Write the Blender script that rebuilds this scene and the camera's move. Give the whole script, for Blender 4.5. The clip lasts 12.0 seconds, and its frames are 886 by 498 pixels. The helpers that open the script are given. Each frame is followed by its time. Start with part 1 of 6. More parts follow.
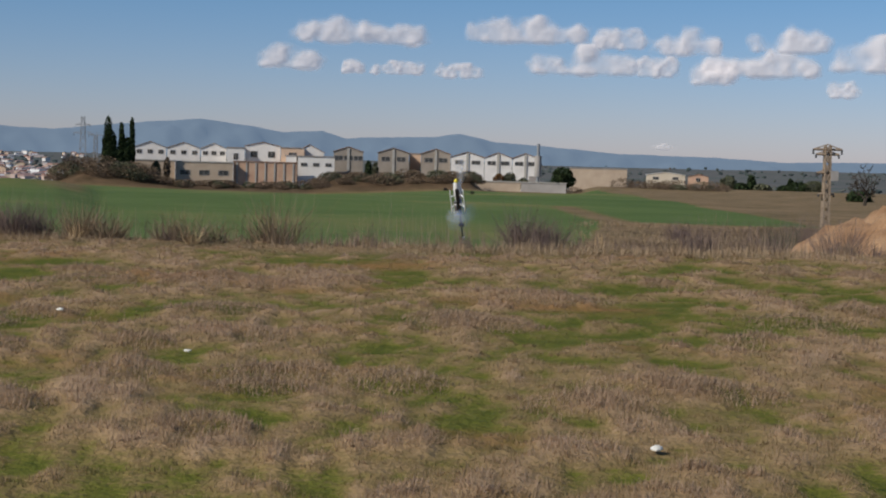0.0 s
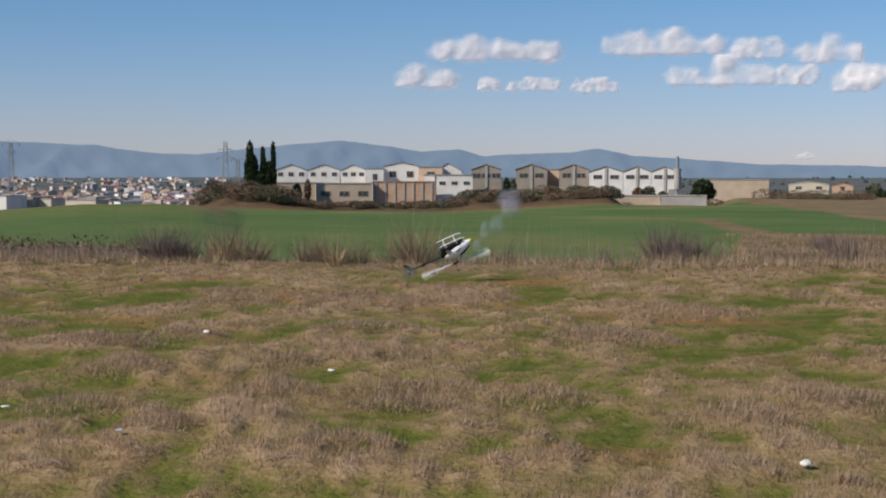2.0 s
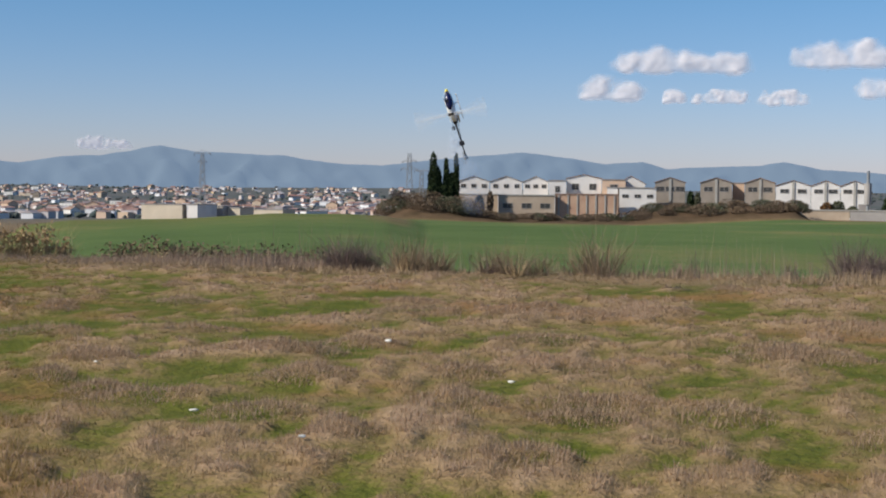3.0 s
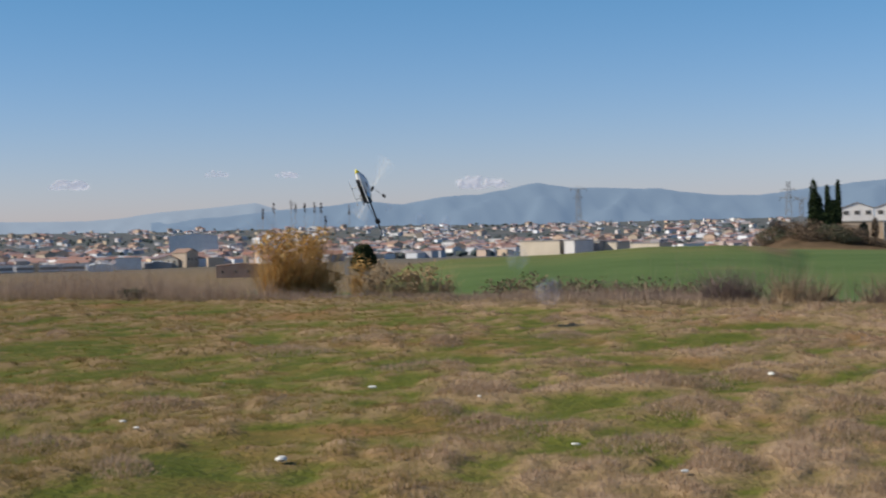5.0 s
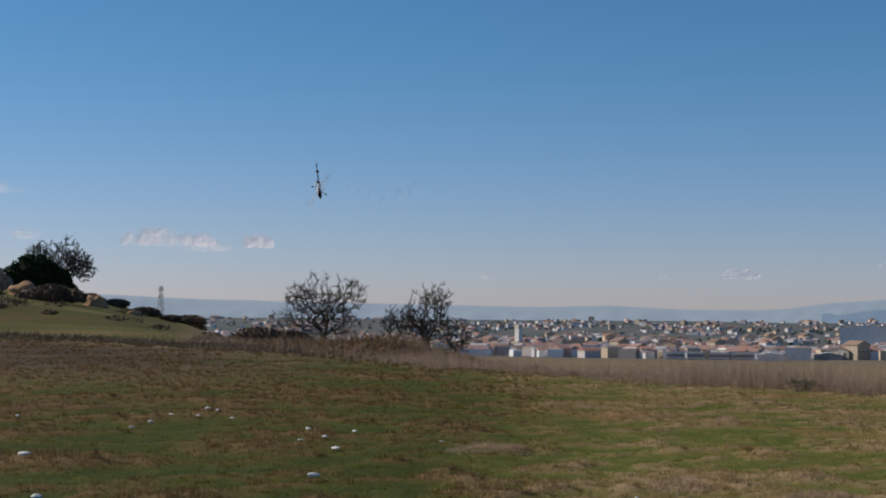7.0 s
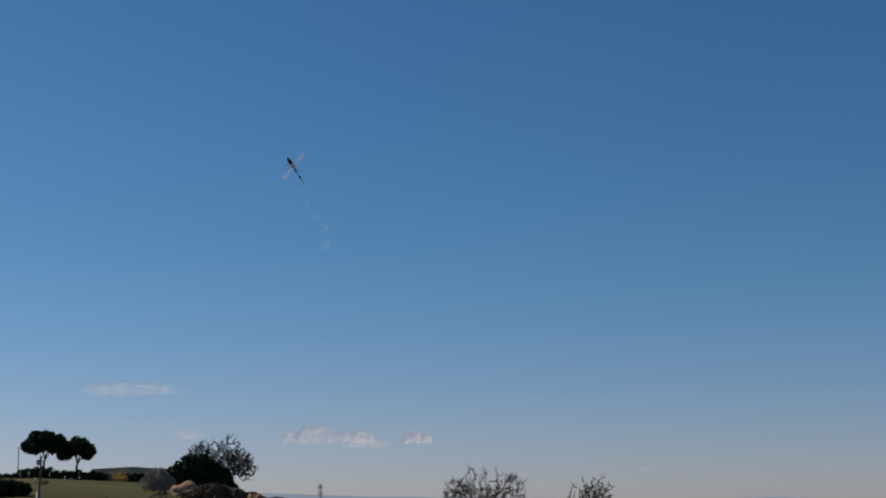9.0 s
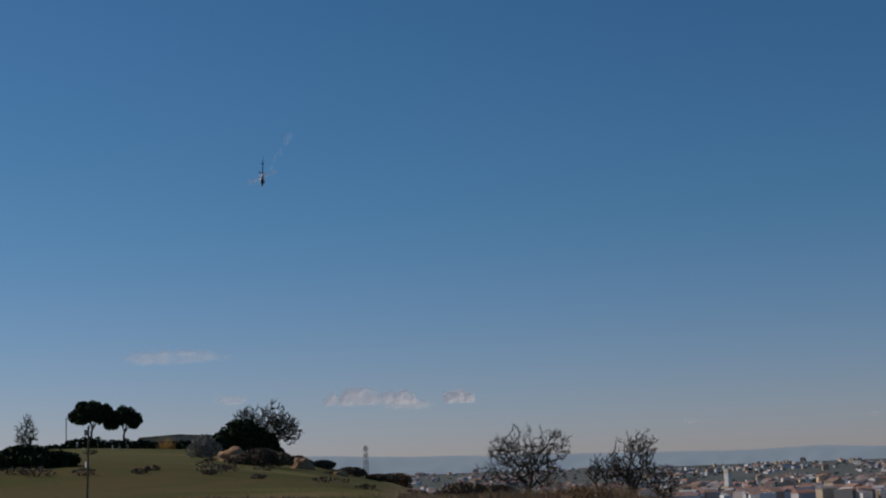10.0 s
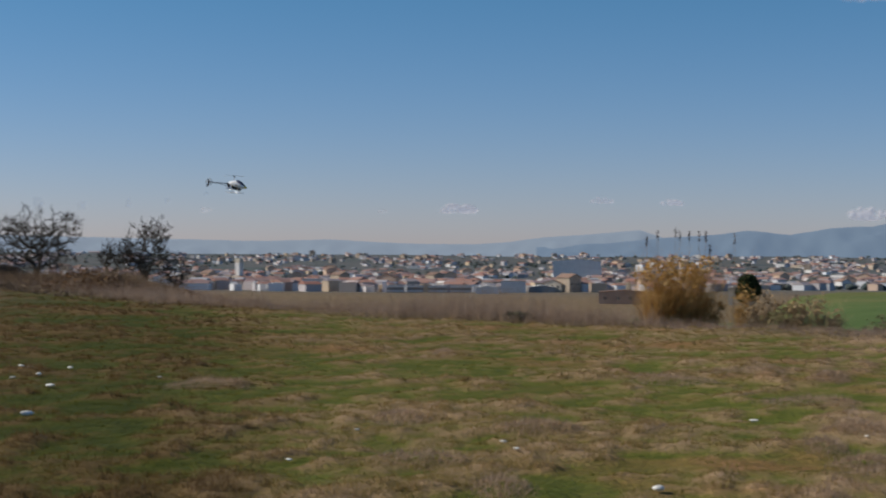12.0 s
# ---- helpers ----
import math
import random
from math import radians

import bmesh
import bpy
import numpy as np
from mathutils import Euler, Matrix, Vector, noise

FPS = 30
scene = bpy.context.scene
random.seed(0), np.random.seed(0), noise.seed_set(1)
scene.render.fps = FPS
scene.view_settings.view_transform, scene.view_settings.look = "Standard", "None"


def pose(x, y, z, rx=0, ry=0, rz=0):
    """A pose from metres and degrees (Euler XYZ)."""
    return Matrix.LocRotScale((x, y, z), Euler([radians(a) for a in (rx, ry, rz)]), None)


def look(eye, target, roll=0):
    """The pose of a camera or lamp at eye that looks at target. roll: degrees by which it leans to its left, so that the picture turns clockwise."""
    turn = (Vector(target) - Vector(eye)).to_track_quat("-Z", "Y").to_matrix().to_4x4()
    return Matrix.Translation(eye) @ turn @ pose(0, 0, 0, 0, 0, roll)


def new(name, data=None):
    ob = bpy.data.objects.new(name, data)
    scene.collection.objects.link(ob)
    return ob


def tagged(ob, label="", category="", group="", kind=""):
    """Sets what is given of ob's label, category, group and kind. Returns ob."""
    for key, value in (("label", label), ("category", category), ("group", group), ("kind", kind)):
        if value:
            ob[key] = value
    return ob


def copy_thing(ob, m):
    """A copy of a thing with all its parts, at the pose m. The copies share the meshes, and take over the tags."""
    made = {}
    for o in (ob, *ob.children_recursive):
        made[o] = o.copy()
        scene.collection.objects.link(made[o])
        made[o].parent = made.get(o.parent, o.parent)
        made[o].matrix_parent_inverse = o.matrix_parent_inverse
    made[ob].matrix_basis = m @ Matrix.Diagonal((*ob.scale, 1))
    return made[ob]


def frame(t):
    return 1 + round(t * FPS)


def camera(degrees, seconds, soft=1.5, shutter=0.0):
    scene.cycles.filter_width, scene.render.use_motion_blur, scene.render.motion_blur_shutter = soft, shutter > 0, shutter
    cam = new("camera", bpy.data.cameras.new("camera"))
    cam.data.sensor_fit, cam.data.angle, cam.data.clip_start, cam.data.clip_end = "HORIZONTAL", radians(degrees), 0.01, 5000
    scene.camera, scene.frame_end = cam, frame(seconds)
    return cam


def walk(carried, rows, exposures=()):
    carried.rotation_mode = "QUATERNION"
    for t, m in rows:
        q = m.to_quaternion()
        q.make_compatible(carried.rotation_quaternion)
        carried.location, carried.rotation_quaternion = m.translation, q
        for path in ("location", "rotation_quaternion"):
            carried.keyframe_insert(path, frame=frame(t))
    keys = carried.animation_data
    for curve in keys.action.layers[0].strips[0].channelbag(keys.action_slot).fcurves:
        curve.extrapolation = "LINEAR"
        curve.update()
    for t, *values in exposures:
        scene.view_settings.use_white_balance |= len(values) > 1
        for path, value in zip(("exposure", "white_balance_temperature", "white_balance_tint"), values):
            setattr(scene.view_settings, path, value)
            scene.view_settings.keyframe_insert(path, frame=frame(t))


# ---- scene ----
EYE = 1.7
cam = camera(32.0, 12.0, soft=2.0, shutter=0.1)
TURNS = [  # seconds, turn to the left, tilt up, lean
    (0.0, -4.59, -3.03, -1.48), (0.5, -2.39, -4.09, -1.09), (1.0, -0.48, -2.59, 0.17), (1.5, 0.0, -0.68, 0.17),
    (2.0, 0.60, -2.47, 0.0), (2.5, 5.11, -2.45, -0.08), (2.7, 6.84, -2.03, -0.24), (4.3, 8.03, -2.90, -0.80),
    (4.5, 9.03, -3.20, -0.62), (5.0, 21.24, -0.71, 1.23), (5.5, 29.95, 0.55, -0.20), (6.0, 39.00, 2.47, -0.20),
    (6.5, 44.30, 3.35, -0.70), (6.7, 45.06, 2.82, -0.63), (8.3, 49.05, 4.89, 1.01), (8.5, 49.86, 6.13, 0.82),
    (9.0, 51.49, 9.92, 0.32), (9.5, 52.46, 10.0, 1.21), (10.0, 52.93, 8.45, 1.97), (10.5, 52.91, 6.10, 1.99),
    (11.0, 51.75, 3.66, 0.82), (11.5, 47.13, 1.97, 0.36), (12.0, 35.37, 0.40, -0.35)]
walk(cam, [(t, pose(0, 0, EYE, 0, 0, yaw) @ pose(0, 0, 0, 90 + tilt, 0, 0) @ pose(0, 0, 0, 0, 0, -lean))
           for t, yaw, tilt, lean in TURNS],
     exposures=[(0.0, -0.3), (0.5, -0.1), (1.0, 0.1), (2.0, -0.06), (2.5, 0.04), (4.5, 0.1), (5.5, 0.0), (6.5, -0.25), (8.3, -0.1), (9.0, -0.5), (10.0, -0.8), (10.5, -0.86), (11.0, -0.7), (11.5, -0.46), (12.0, -0.28)])

# ---- sky and sun ----
SUN_AZ, SUN_EL = 119.0, 35.0
world = bpy.data.worlds.new("sky")
scene.world = world
world.use_nodes = True
wn = world.node_tree.nodes
sky = wn.new("ShaderNodeTexSky")
sky.sky_type, sky.sun_disc = "NISHITA", False
sky.sun_elevation, sky.sun_rotation = radians(SUN_EL), radians(-SUN_AZ)
sky.air_density, sky.dust_density, sky.ozone_density = 1.0, 0.6, 1.2
sky.altitude = 800
tint = wn.new("ShaderNodeMix")
tint.data_type, tint.blend_type = "RGBA", "MULTIPLY"
tint.inputs["Factor"].default_value = 1.0
aim, height, air = wn.new("ShaderNodeTexCoord"), wn.new("ShaderNodeSeparateXYZ"), wn.new("ShaderNodeValToRGB")
air.color_ramp.elements[0].color, air.color_ramp.elements[1].color = (0.9, 0.88, 1.25, 1), (0.7, 0.93, 1.15, 1)
air.color_ramp.elements[0].position, air.color_ramp.elements[1].position = 0.0, 0.17
world.node_tree.links.new(aim.outputs["Generated"], height.inputs[0])
world.node_tree.links.new(height.outputs["Z"], air.inputs["Fac"])
world.node_tree.links.new(air.outputs["Color"], tint.inputs["B"])
world.node_tree.links.new(sky.outputs[0], tint.inputs["A"])
rich = wn.new("ShaderNodeHueSaturation")
rich.inputs["Hue"].default_value, rich.inputs["Saturation"].default_value = 0.498, 1.13
world.node_tree.links.new(tint.outputs["Result"], rich.inputs["Color"])
world.node_tree.links.new(rich.outputs["Color"], wn["Background"].inputs[0])
wn["Background"].inputs[1].default_value = 0.085
sun = new("sun", bpy.data.lights.new("sun", "SUN"))
sun.data.energy, sun.data.angle, sun.data.color = 5.0, radians(0.5), (1.0, 0.93, 0.82)


def way(az, el):
    a, e = radians(az), radians(el)
    return Vector((-math.sin(a) * math.cos(e), math.cos(a) * math.cos(e), math.sin(e)))


sun.matrix_world = look(way(SUN_AZ, SUN_EL) * 100, (0, 0, 0))

# ---- materials ----
def mat(name, a, b, scale=3.0, rough=0.85, bump=0.3, fine=14.0, metal=0.0, spread=0.5, random_tint=0.0, detail=6.0):
    """Two tones mixed by noise at two scales, with relief; random_tint varies the tone from object to object."""
    m = bpy.data.materials.new(name)
    m.use_nodes = True
    nt = m.node_tree
    n, k = nt.nodes, nt.links
    bsdf = n["Principled BSDF"]
    bsdf.inputs["Roughness"].default_value, bsdf.inputs["Metallic"].default_value = rough, metal
    bsdf.inputs["Specular IOR Level"].default_value = 0.3
    co = n.new("ShaderNodeTexCoord")
    n1, n2 = n.new("ShaderNodeTexNoise"), n.new("ShaderNodeTexNoise")
    n1.inputs["Scale"].default_value, n1.inputs["Detail"].default_value = scale, detail
    n2.inputs["Scale"].default_value, n2.inputs["Detail"].default_value = scale * fine, 3
    k.new(co.outputs["Object"], n1.inputs["Vector"]), k.new(co.outputs["Object"], n2.inputs["Vector"])
    mix = n.new("ShaderNodeMath")
    mix.operation = "MULTIPLY_ADD"
    mix.inputs[1].default_value = 0.45
    k.new(n2.outputs["Fac"], mix.inputs[0]), k.new(n1.outputs["Fac"], mix.inputs[2])
    ramp = n.new("ShaderNodeValToRGB")
    ramp.color_ramp.elements[0].position, ramp.color_ramp.elements[1].position = 0.72 - spread * 0.4, 0.72 + spread * 0.4
    ramp.color_ramp.elements[0].color, ramp.color_ramp.elements[1].color = (*a, 1), (*b, 1)
    k.new(mix.outputs[0], ramp.inputs["Fac"])
    colour = ramp.outputs["Color"]
    if random_tint:
        info, hsv, rng = n.new("ShaderNodeObjectInfo"), n.new("ShaderNodeHueSaturation"), n.new("ShaderNodeMapRange")
        rng.inputs["To Min"].default_value, rng.inputs["To Max"].default_value = 1 - random_tint, 1 + random_tint
        k.new(info.outputs["Random"], rng.inputs["Value"]), k.new(rng.outputs[0], hsv.inputs["Value"])
        k.new(colour, hsv.inputs["Color"])
        colour = hsv.outputs["Color"]
    k.new(colour, bsdf.inputs["Base Color"])
    if bump:
        bp = n.new("ShaderNodeBump")
        bp.inputs["Strength"].default_value, bp.inputs["Distance"].default_value = bump, 0.3 / scale
        k.new(mix.outputs[0], bp.inputs["Height"]), k.new(bp.outputs["Normal"], bsdf.inputs["Normal"])
    return m


def island(name, tones, rough=0.9, patch=False, thin=0.0):
    """For heaps of small pieces: a tone for each piece; with patch, it follows how dry the land is."""
    m = bpy.data.materials.new(name)
    m.use_nodes = True
    n, k = m.node_tree.nodes, m.node_tree.links
    bsdf = n["Principled BSDF"]
    bsdf.inputs["Roughness"].default_value = rough
    bsdf.inputs["Specular IOR Level"].default_value = 0.2
    geo, ramp = n.new("ShaderNodeNewGeometry"), n.new("ShaderNodeValToRGB")
    while len(ramp.color_ramp.elements) < len(tones):
        ramp.color_ramp.elements.new(0.5)
    for i, tone in enumerate(tones):
        ramp.color_ramp.elements[i].position = i / (len(tones) - 1)
        ramp.color_ramp.elements[i].color = (*tone, 1)
    if patch:
        dry, add = n.new("ShaderNodeAttribute"), n.new("ShaderNodeMath")
        dry.attribute_name = "straw"
        add.operation = "MULTIPLY_ADD"
        add.inputs[1].default_value = 0.3
        part_of = n.new("ShaderNodeMath")
        part_of.operation = "MULTIPLY"
        part_of.inputs[1].default_value = 0.72
        k.new(dry.outputs["Fac"], part_of.inputs[0])
        k.new(geo.outputs["Random Per Island"], add.inputs[0]), k.new(part_of.outputs[0], add.inputs[2])
        k.new(add.outputs[0], ramp.inputs["Fac"])
    else:
        k.new(geo.outputs["Random Per Island"], ramp.inputs["Fac"])
    k.new(ramp.outputs["Color"], bsdf.inputs["Base Color"])
    if thin:
        thru, mix = n.new("ShaderNodeBsdfTranslucent"), n.new("ShaderNodeMixShader")
        mix.inputs[0].default_value = thin
        k.new(ramp.outputs["Color"], thru.inputs["Color"]), k.new(bsdf.outputs[0], mix.inputs[1]), k.new(thru.outputs[0], mix.inputs[2])
        k.new(mix.outputs[0], n["Material Output"].inputs["Surface"])
    return m


def ground_material():
    """Pasture, crop, dry verge and far plain, told apart by the land's zones."""
    m = bpy.data.materials.new("ground")
    m.use_nodes = True
    n, k = m.node_tree.nodes, m.node_tree.links
    bsdf = n["Principled BSDF"]
    bsdf.inputs["Roughness"].default_value = 0.95
    bsdf.inputs["Specular IOR Level"].default_value = 0.1
    co = n.new("ShaderNodeTexCoord")

    def noise_of(scale, detail=5.0, stretch=(1, 1, 1), rough=0.55):
        mp, t = n.new("ShaderNodeMapping"), n.new("ShaderNodeTexNoise")
        mp.inputs["Scale"].default_value = stretch
        t.inputs["Scale"].default_value, t.inputs["Detail"].default_value, t.inputs["Roughness"].default_value = scale, detail, rough
        k.new(co.outputs["Object"], mp.inputs["Vector"]), k.new(mp.outputs[0], t.inputs["Vector"])
        return t.outputs["Fac"]

    def ramp_of(fac, stops):
        r = n.new("ShaderNodeValToRGB")
        while len(r.color_ramp.elements) < len(stops):
            r.color_ramp.elements.new(0.5)
        for e, (p, c) in zip(r.color_ramp.elements, stops):
            e.position, e.color = p, (*c, 1)
        k.new(fac, r.inputs["Fac"])
        return r.outputs["Color"]

    def mixed(fac, a, b):
        x = n.new("ShaderNodeMix")
        x.data_type = "RGBA"
        k.new(fac, x.inputs["Factor"]), k.new(a, x.inputs["A"]), k.new(b, x.inputs["B"])
        return x.outputs["Result"]

    def summed(a, b, w):
        x = n.new("ShaderNodeMath")
        x.operation = "MULTIPLY_ADD"
        x.inputs[1].default_value = w
        k.new(b, x.inputs[0]), k.new(a, x.inputs[2])
        return x.outputs[0]

    zones = n.new("ShaderNodeVertexColor")
    zones.layer_name = "zone"
    split = n.new("ShaderNodeSeparateColor")
    k.new(zones.outputs["Color"], split.inputs[0])
    straw = n.new("ShaderNodeAttribute")
    straw.attribute_name = "straw"
    base = n.new("ShaderNodeMath")
    base.operation = "MULTIPLY_ADD"
    base.inputs[1].default_value, base.inputs[2].default_value = 0.36, 0.33
    k.new(straw.outputs["Fac"], base.inputs[0])
    patches = summed(summed(base.outputs[0], noise_of(3.0, 5), 0.28), noise_of(22.0, 3), 0.24)
    lush_dim = n.new("ShaderNodeAttribute")
    lush_dim.attribute_name = "lush_dim"
    pasture = ramp_of(patches, [(0.52, (0.066, 0.085, 0.01)), (0.66, (0.13, 0.13, 0.024)), (0.76, (0.22, 0.16, 0.064)), (0.87, (0.31, 0.21, 0.11)), (0.99, (0.38, 0.26, 0.16))])
    soil = ramp_of(noise_of(0.3, 6), [(0.35, (0.0, 0.0, 0.0)), (0.54, (0.0, 0.0, 0.0)), (0.66, (0.75, 0.75, 0.75))])
    earth = ramp_of(noise_of(9.0), [(0.3, (0.2, 0.1, 0.04)), (0.7, (0.32, 0.165, 0.07))])
    # greener pasture, with the shade of the backlit left side put into its tones
    dim_pasture = ramp_of(patches, [(0.5, (0.026, 0.038, 0.004)), (0.68, (0.058, 0.064, 0.008)), (0.8, (0.098, 0.066, 0.02)), (0.95, (0.145, 0.09, 0.036))])
    pasture = mixed(soil, pasture, earth)
    dim_share = n.new("ShaderNodeMath")
    dim_share.operation, dim_share.use_clamp = "MULTIPLY_ADD", True
    dim_share.inputs[1].default_value, dim_share.inputs[2].default_value = 1.3, -0.72
    k.new(lush_dim.outputs["Fac"], dim_share.inputs[0])
    pasture = mixed(dim_share.outputs[0], pasture, dim_pasture)
    crop = ramp_of(summed(noise_of(0.02, 5, (1, 1, 1)), noise_of(0.25, 5), 0.4), [(0.5, (0.07, 0.115, 0.032)), (0.72, (0.105, 0.15, 0.045)), (0.9, (0.19, 0.175, 0.065))])
    verge = ramp_of(summed(noise_of(0.25, 6), noise_of(3.0), 0.5), [(0.5, (0.1, 0.08, 0.035)), (0.75, (0.2, 0.14, 0.075)), (1.0, (0.28, 0.19, 0.11))])
    # far plain: blue-grey of the distant haze put into its tones
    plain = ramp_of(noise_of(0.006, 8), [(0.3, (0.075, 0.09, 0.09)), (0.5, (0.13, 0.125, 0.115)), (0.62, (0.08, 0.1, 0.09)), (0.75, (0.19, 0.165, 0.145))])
    col = mixed(split.outputs[0], pasture, crop)
    col = mixed(split.outputs[1], col, verge)
    tilled = n.new("ShaderNodeAttribute")
    tilled.attribute_name = "tilled"
    # brown dug soil, with backlit shade put into its tones
    tilth = ramp_of(summed(noise_of(0.3, 6), noise_of(4.0), 0.5), [(0.5, (0.034, 0.023, 0.014)), (0.75, (0.066, 0.04, 0.025)), (1.0, (0.11, 0.07, 0.042))])
    col = mixed(tilled.outputs["Fac"], col, tilth)
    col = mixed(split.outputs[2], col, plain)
    k.new(col, bsdf.inputs["Base Color"])
    bp = n.new("ShaderNodeBump")
    bp.inputs["Strength"].default_value, bp.inputs["Distance"].default_value = 0.6, 0.1
    k.new(summed(noise_of(2.6, 6), noise_of(14.0, 4), 0.6), bp.inputs["Height"]), k.new(bp.outputs["Normal"], bsdf.inputs["Normal"])
    return m

# ---- the land ----
def along(az, pairs):
    return np.interp(az, [p[0] for p in pairs], [p[1] for p in pairs])


RIM = [(-180, 60), (-60, 40), (-20, 31), (0, 31), (16, 35), (28, 40), (38, 44), (46, 50), (51, 60), (58, 75), (66, 85), (90, 85), (180, 60)]
RIM_Z = [(-180, 0.3), (-20, 0.13), (0, 0), (28, 0.01), (38, 0.12), (46, 0.3), (51, 0.5), (58, 0.76), (66, 0.96), (100, 1.0), (180, 0.3)]
BANK_Z = [(-180, -1.2), (18, -1.3), (24, -2.2), (40, -2.2), (44, -0.6), (47, 0.1), (50, 0.3), (58, 1.3), (66, 1.6), (100, 1.6), (180, -1.2)]
Z180 = [(-180, -1.9), (8, -1.8), (8.6, -1.4), (9.5, -0.8), (11, -0.56), (13.7, -0.56), (17, -1.28), (21, -1.6), (22.5, -2.2), (26, -9), (40, -9), (44, -2.5), (47, -0.4), (50, -0.5), (54, -0.4), (58, 2.2), (62, 4), (66, 5), (100, 5), (140, -1.9)]
Z300 = [(-180, -2.6), (-10, -2.8), (-5, -3.6), (0, -4.6), (8, -3.6), (10, -3.2), (14, -6), (20, -11), (26, -13), (44, -13), (50, -8), (53.2, -2.2), (55, 1.2), (56.5, 3.3), (58, 5.9), (60, 7.5), (62, 8.8), (66, 9.5), (100, 9.5), (140, -2.6)]
Z376 = [(-180, -2.2), (-10.2, -2.7), (-9.3, -4.3), (-5.3, -3.7), (-3, -4.5), (0.6, -5.7), (5, -5.2), (9, -4.6), (10.5, -8), (20, -14), (50, -13), (55, -4), (60, 3), (66, 7), (100, 8), (140, -2.2)]
Z392 = [(-180, -2.0), (-10.2, -2.4), (-9.3, -4.2), (-5.9, -4.2), (-5.5, -0.9), (-3.8, -0.6), (-2.6, -2.0), (-0.5, -2.2), (0.5, -4.3), (5.2, -4.4), (6.5, -2.6), (7.4, -0.5), (8.6, -0.7), (9.6, -4.0), (11, -9), (20, -14.5), (50, -14), (55, -6), (60, 2), (66, 6), (100, 7), (140, -2.0)]
Z420 = [(-180, -2.2), (-10.2, -2.4), (-9.3, -4.2), (8.5, -4.2), (11, -10), (20, -15), (50, -15), (56, -8), (60, 0), (66, 5), (100, 6), (140, -2.2)]
PLAIN = [(800, -17), (1500, -22), (2500, -18), (3400, 0), (4000, 14), (4300, 12), (4900, 10)]


def land(az, r):
    """The land's height at arrays of azimuth (degrees to the left of ahead) and distance."""
    az, r = np.atleast_1d(np.asarray(az, float)), np.atleast_1d(np.asarray(r, float))
    rim, rz = along(az, RIM), along(az, RIM_Z)
    bank = rim * 1.45
    knots = [(rim, rz), (bank, along(az, BANK_Z)), (np.maximum(bank + 1, 180 + 0 * az), along(az, Z180)), (300 + 0 * az, along(az, Z300)), (376 + 0 * az, along(az, Z376)), (392 + 0 * az, along(az, Z392)), (420 + 0 * az, along(az, Z420))]
    knots += [(d + 0 * az, z + 0 * az) for d, z in PLAIN]
    z = rz * (np.minimum(r, rim) / rim) ** 1.6
    for (r0, z0), (r1, z1) in zip(knots, knots[1:]):
        u = np.clip((r - r0) / (r1 - r0), 0, 1)
        u = np.where((r1 < 290) | (r1 > 380) & (r1 < 500), u * u * (3 - 2 * u), u)
        z = np.where(r > r0, z0 + (z1 - z0) * u, z)
    return z


def spot(az, r, up=0.0):
    """A place on the land, at an azimuth and a distance."""
    a = radians(az)
    return Vector((-math.sin(a) * r, math.cos(a) * r, float(land(az, r)[0]) + up))


def mesh_of(name, verts, faces, material, smooth=False):
    me = bpy.data.meshes.new(name)
    me.from_pydata(verts, [], faces)
    me.materials.append(material)
    if smooth:
        me.shade_smooth()
    return me


def wave(x, y, seed=0.0):
    return (np.sin(x * 1.0 + 1.7 * np.sin(y * 0.73 + seed)) + np.sin(y * 1.31 + 1.3 * np.sin(x * 0.61 - seed)) + 0.5 * np.sin(2.3 * x - 1.9 * y + seed)) / 2.5


def lattice_noise(x, y, seed):
    """Smooth noise from 0 to 1 on a lattice of one metre."""
    i, j = np.floor(x).astype(np.int64), np.floor(y).astype(np.int64)
    u, v = x - i, y - j
    u, v = u * u * (3 - 2 * u), v * v * (3 - 2 * v)

    def at(a, b):
        h = (a * 374761393 + b * 668265263 + seed * 144269) & 0xFFFFFFFF
        h = ((h ^ (h >> 13)) * 1274126177) & 0xFFFFFFFF
        return ((h ^ (h >> 16)) & 0xFFFF) / 65535.0

    low, high = at(i, j) * (1 - u) + at(i + 1, j) * u, at(i, j + 1) * (1 - u) + at(i + 1, j + 1) * u
    return low * (1 - v) + high * v


RUTS = [((44.5, 13.2), (41.0, 13.9)), ((42.0, 12.6), (38.6, 13.4)), ((47.0, 12.5), (44.0, 12.9)), ((33.5, 20.5), (30.0, 21.2)), ((57.0, 17.0), (52.0, 17.6))]


def straw_of(X, Y):
    """How matted with dead straw the pasture is, 0 to 1; green and low where it is little."""
    f = 0.28 * lattice_noise(X * 0.7 + 31, Y * 0.5 + 7, 1) + 0.3 * lattice_noise(X * 1.9, Y * 1.2, 2) + 0.26 * lattice_noise(X * 4.4, Y * 2.4, 3) + 0.2 * lattice_noise(X * 9.0, Y * 4.0, 4) - 0.02
    A = np.degrees(np.arctan2(-X, Y))
    f = f + np.interp(A, [-25, 6, 16, 24, 40, 50, 62, 75], [0.0, 0.0, -0.01, -0.04, -0.05, -0.03, 0.0, 0.03])
    f = np.clip((f - 0.5) / 0.38 + 0.5, 0, 1)
    for (a0, r0), (a1, r1) in RUTS:
        p, q = np.array(spot_xy(a0, r0)), np.array(spot_xy(a1, r1))
        t = np.clip(((X - p[0]) * (q - p)[0] + (Y - p[1]) * (q - p)[1]) / ((q - p) @ (q - p)), 0, 1)
        d = np.hypot(X - p[0] - t * (q - p)[0], Y - p[1] - t * (q - p)[1])
        f = f * np.clip((d - 0.05) / 0.2, 0, 1)
    return f


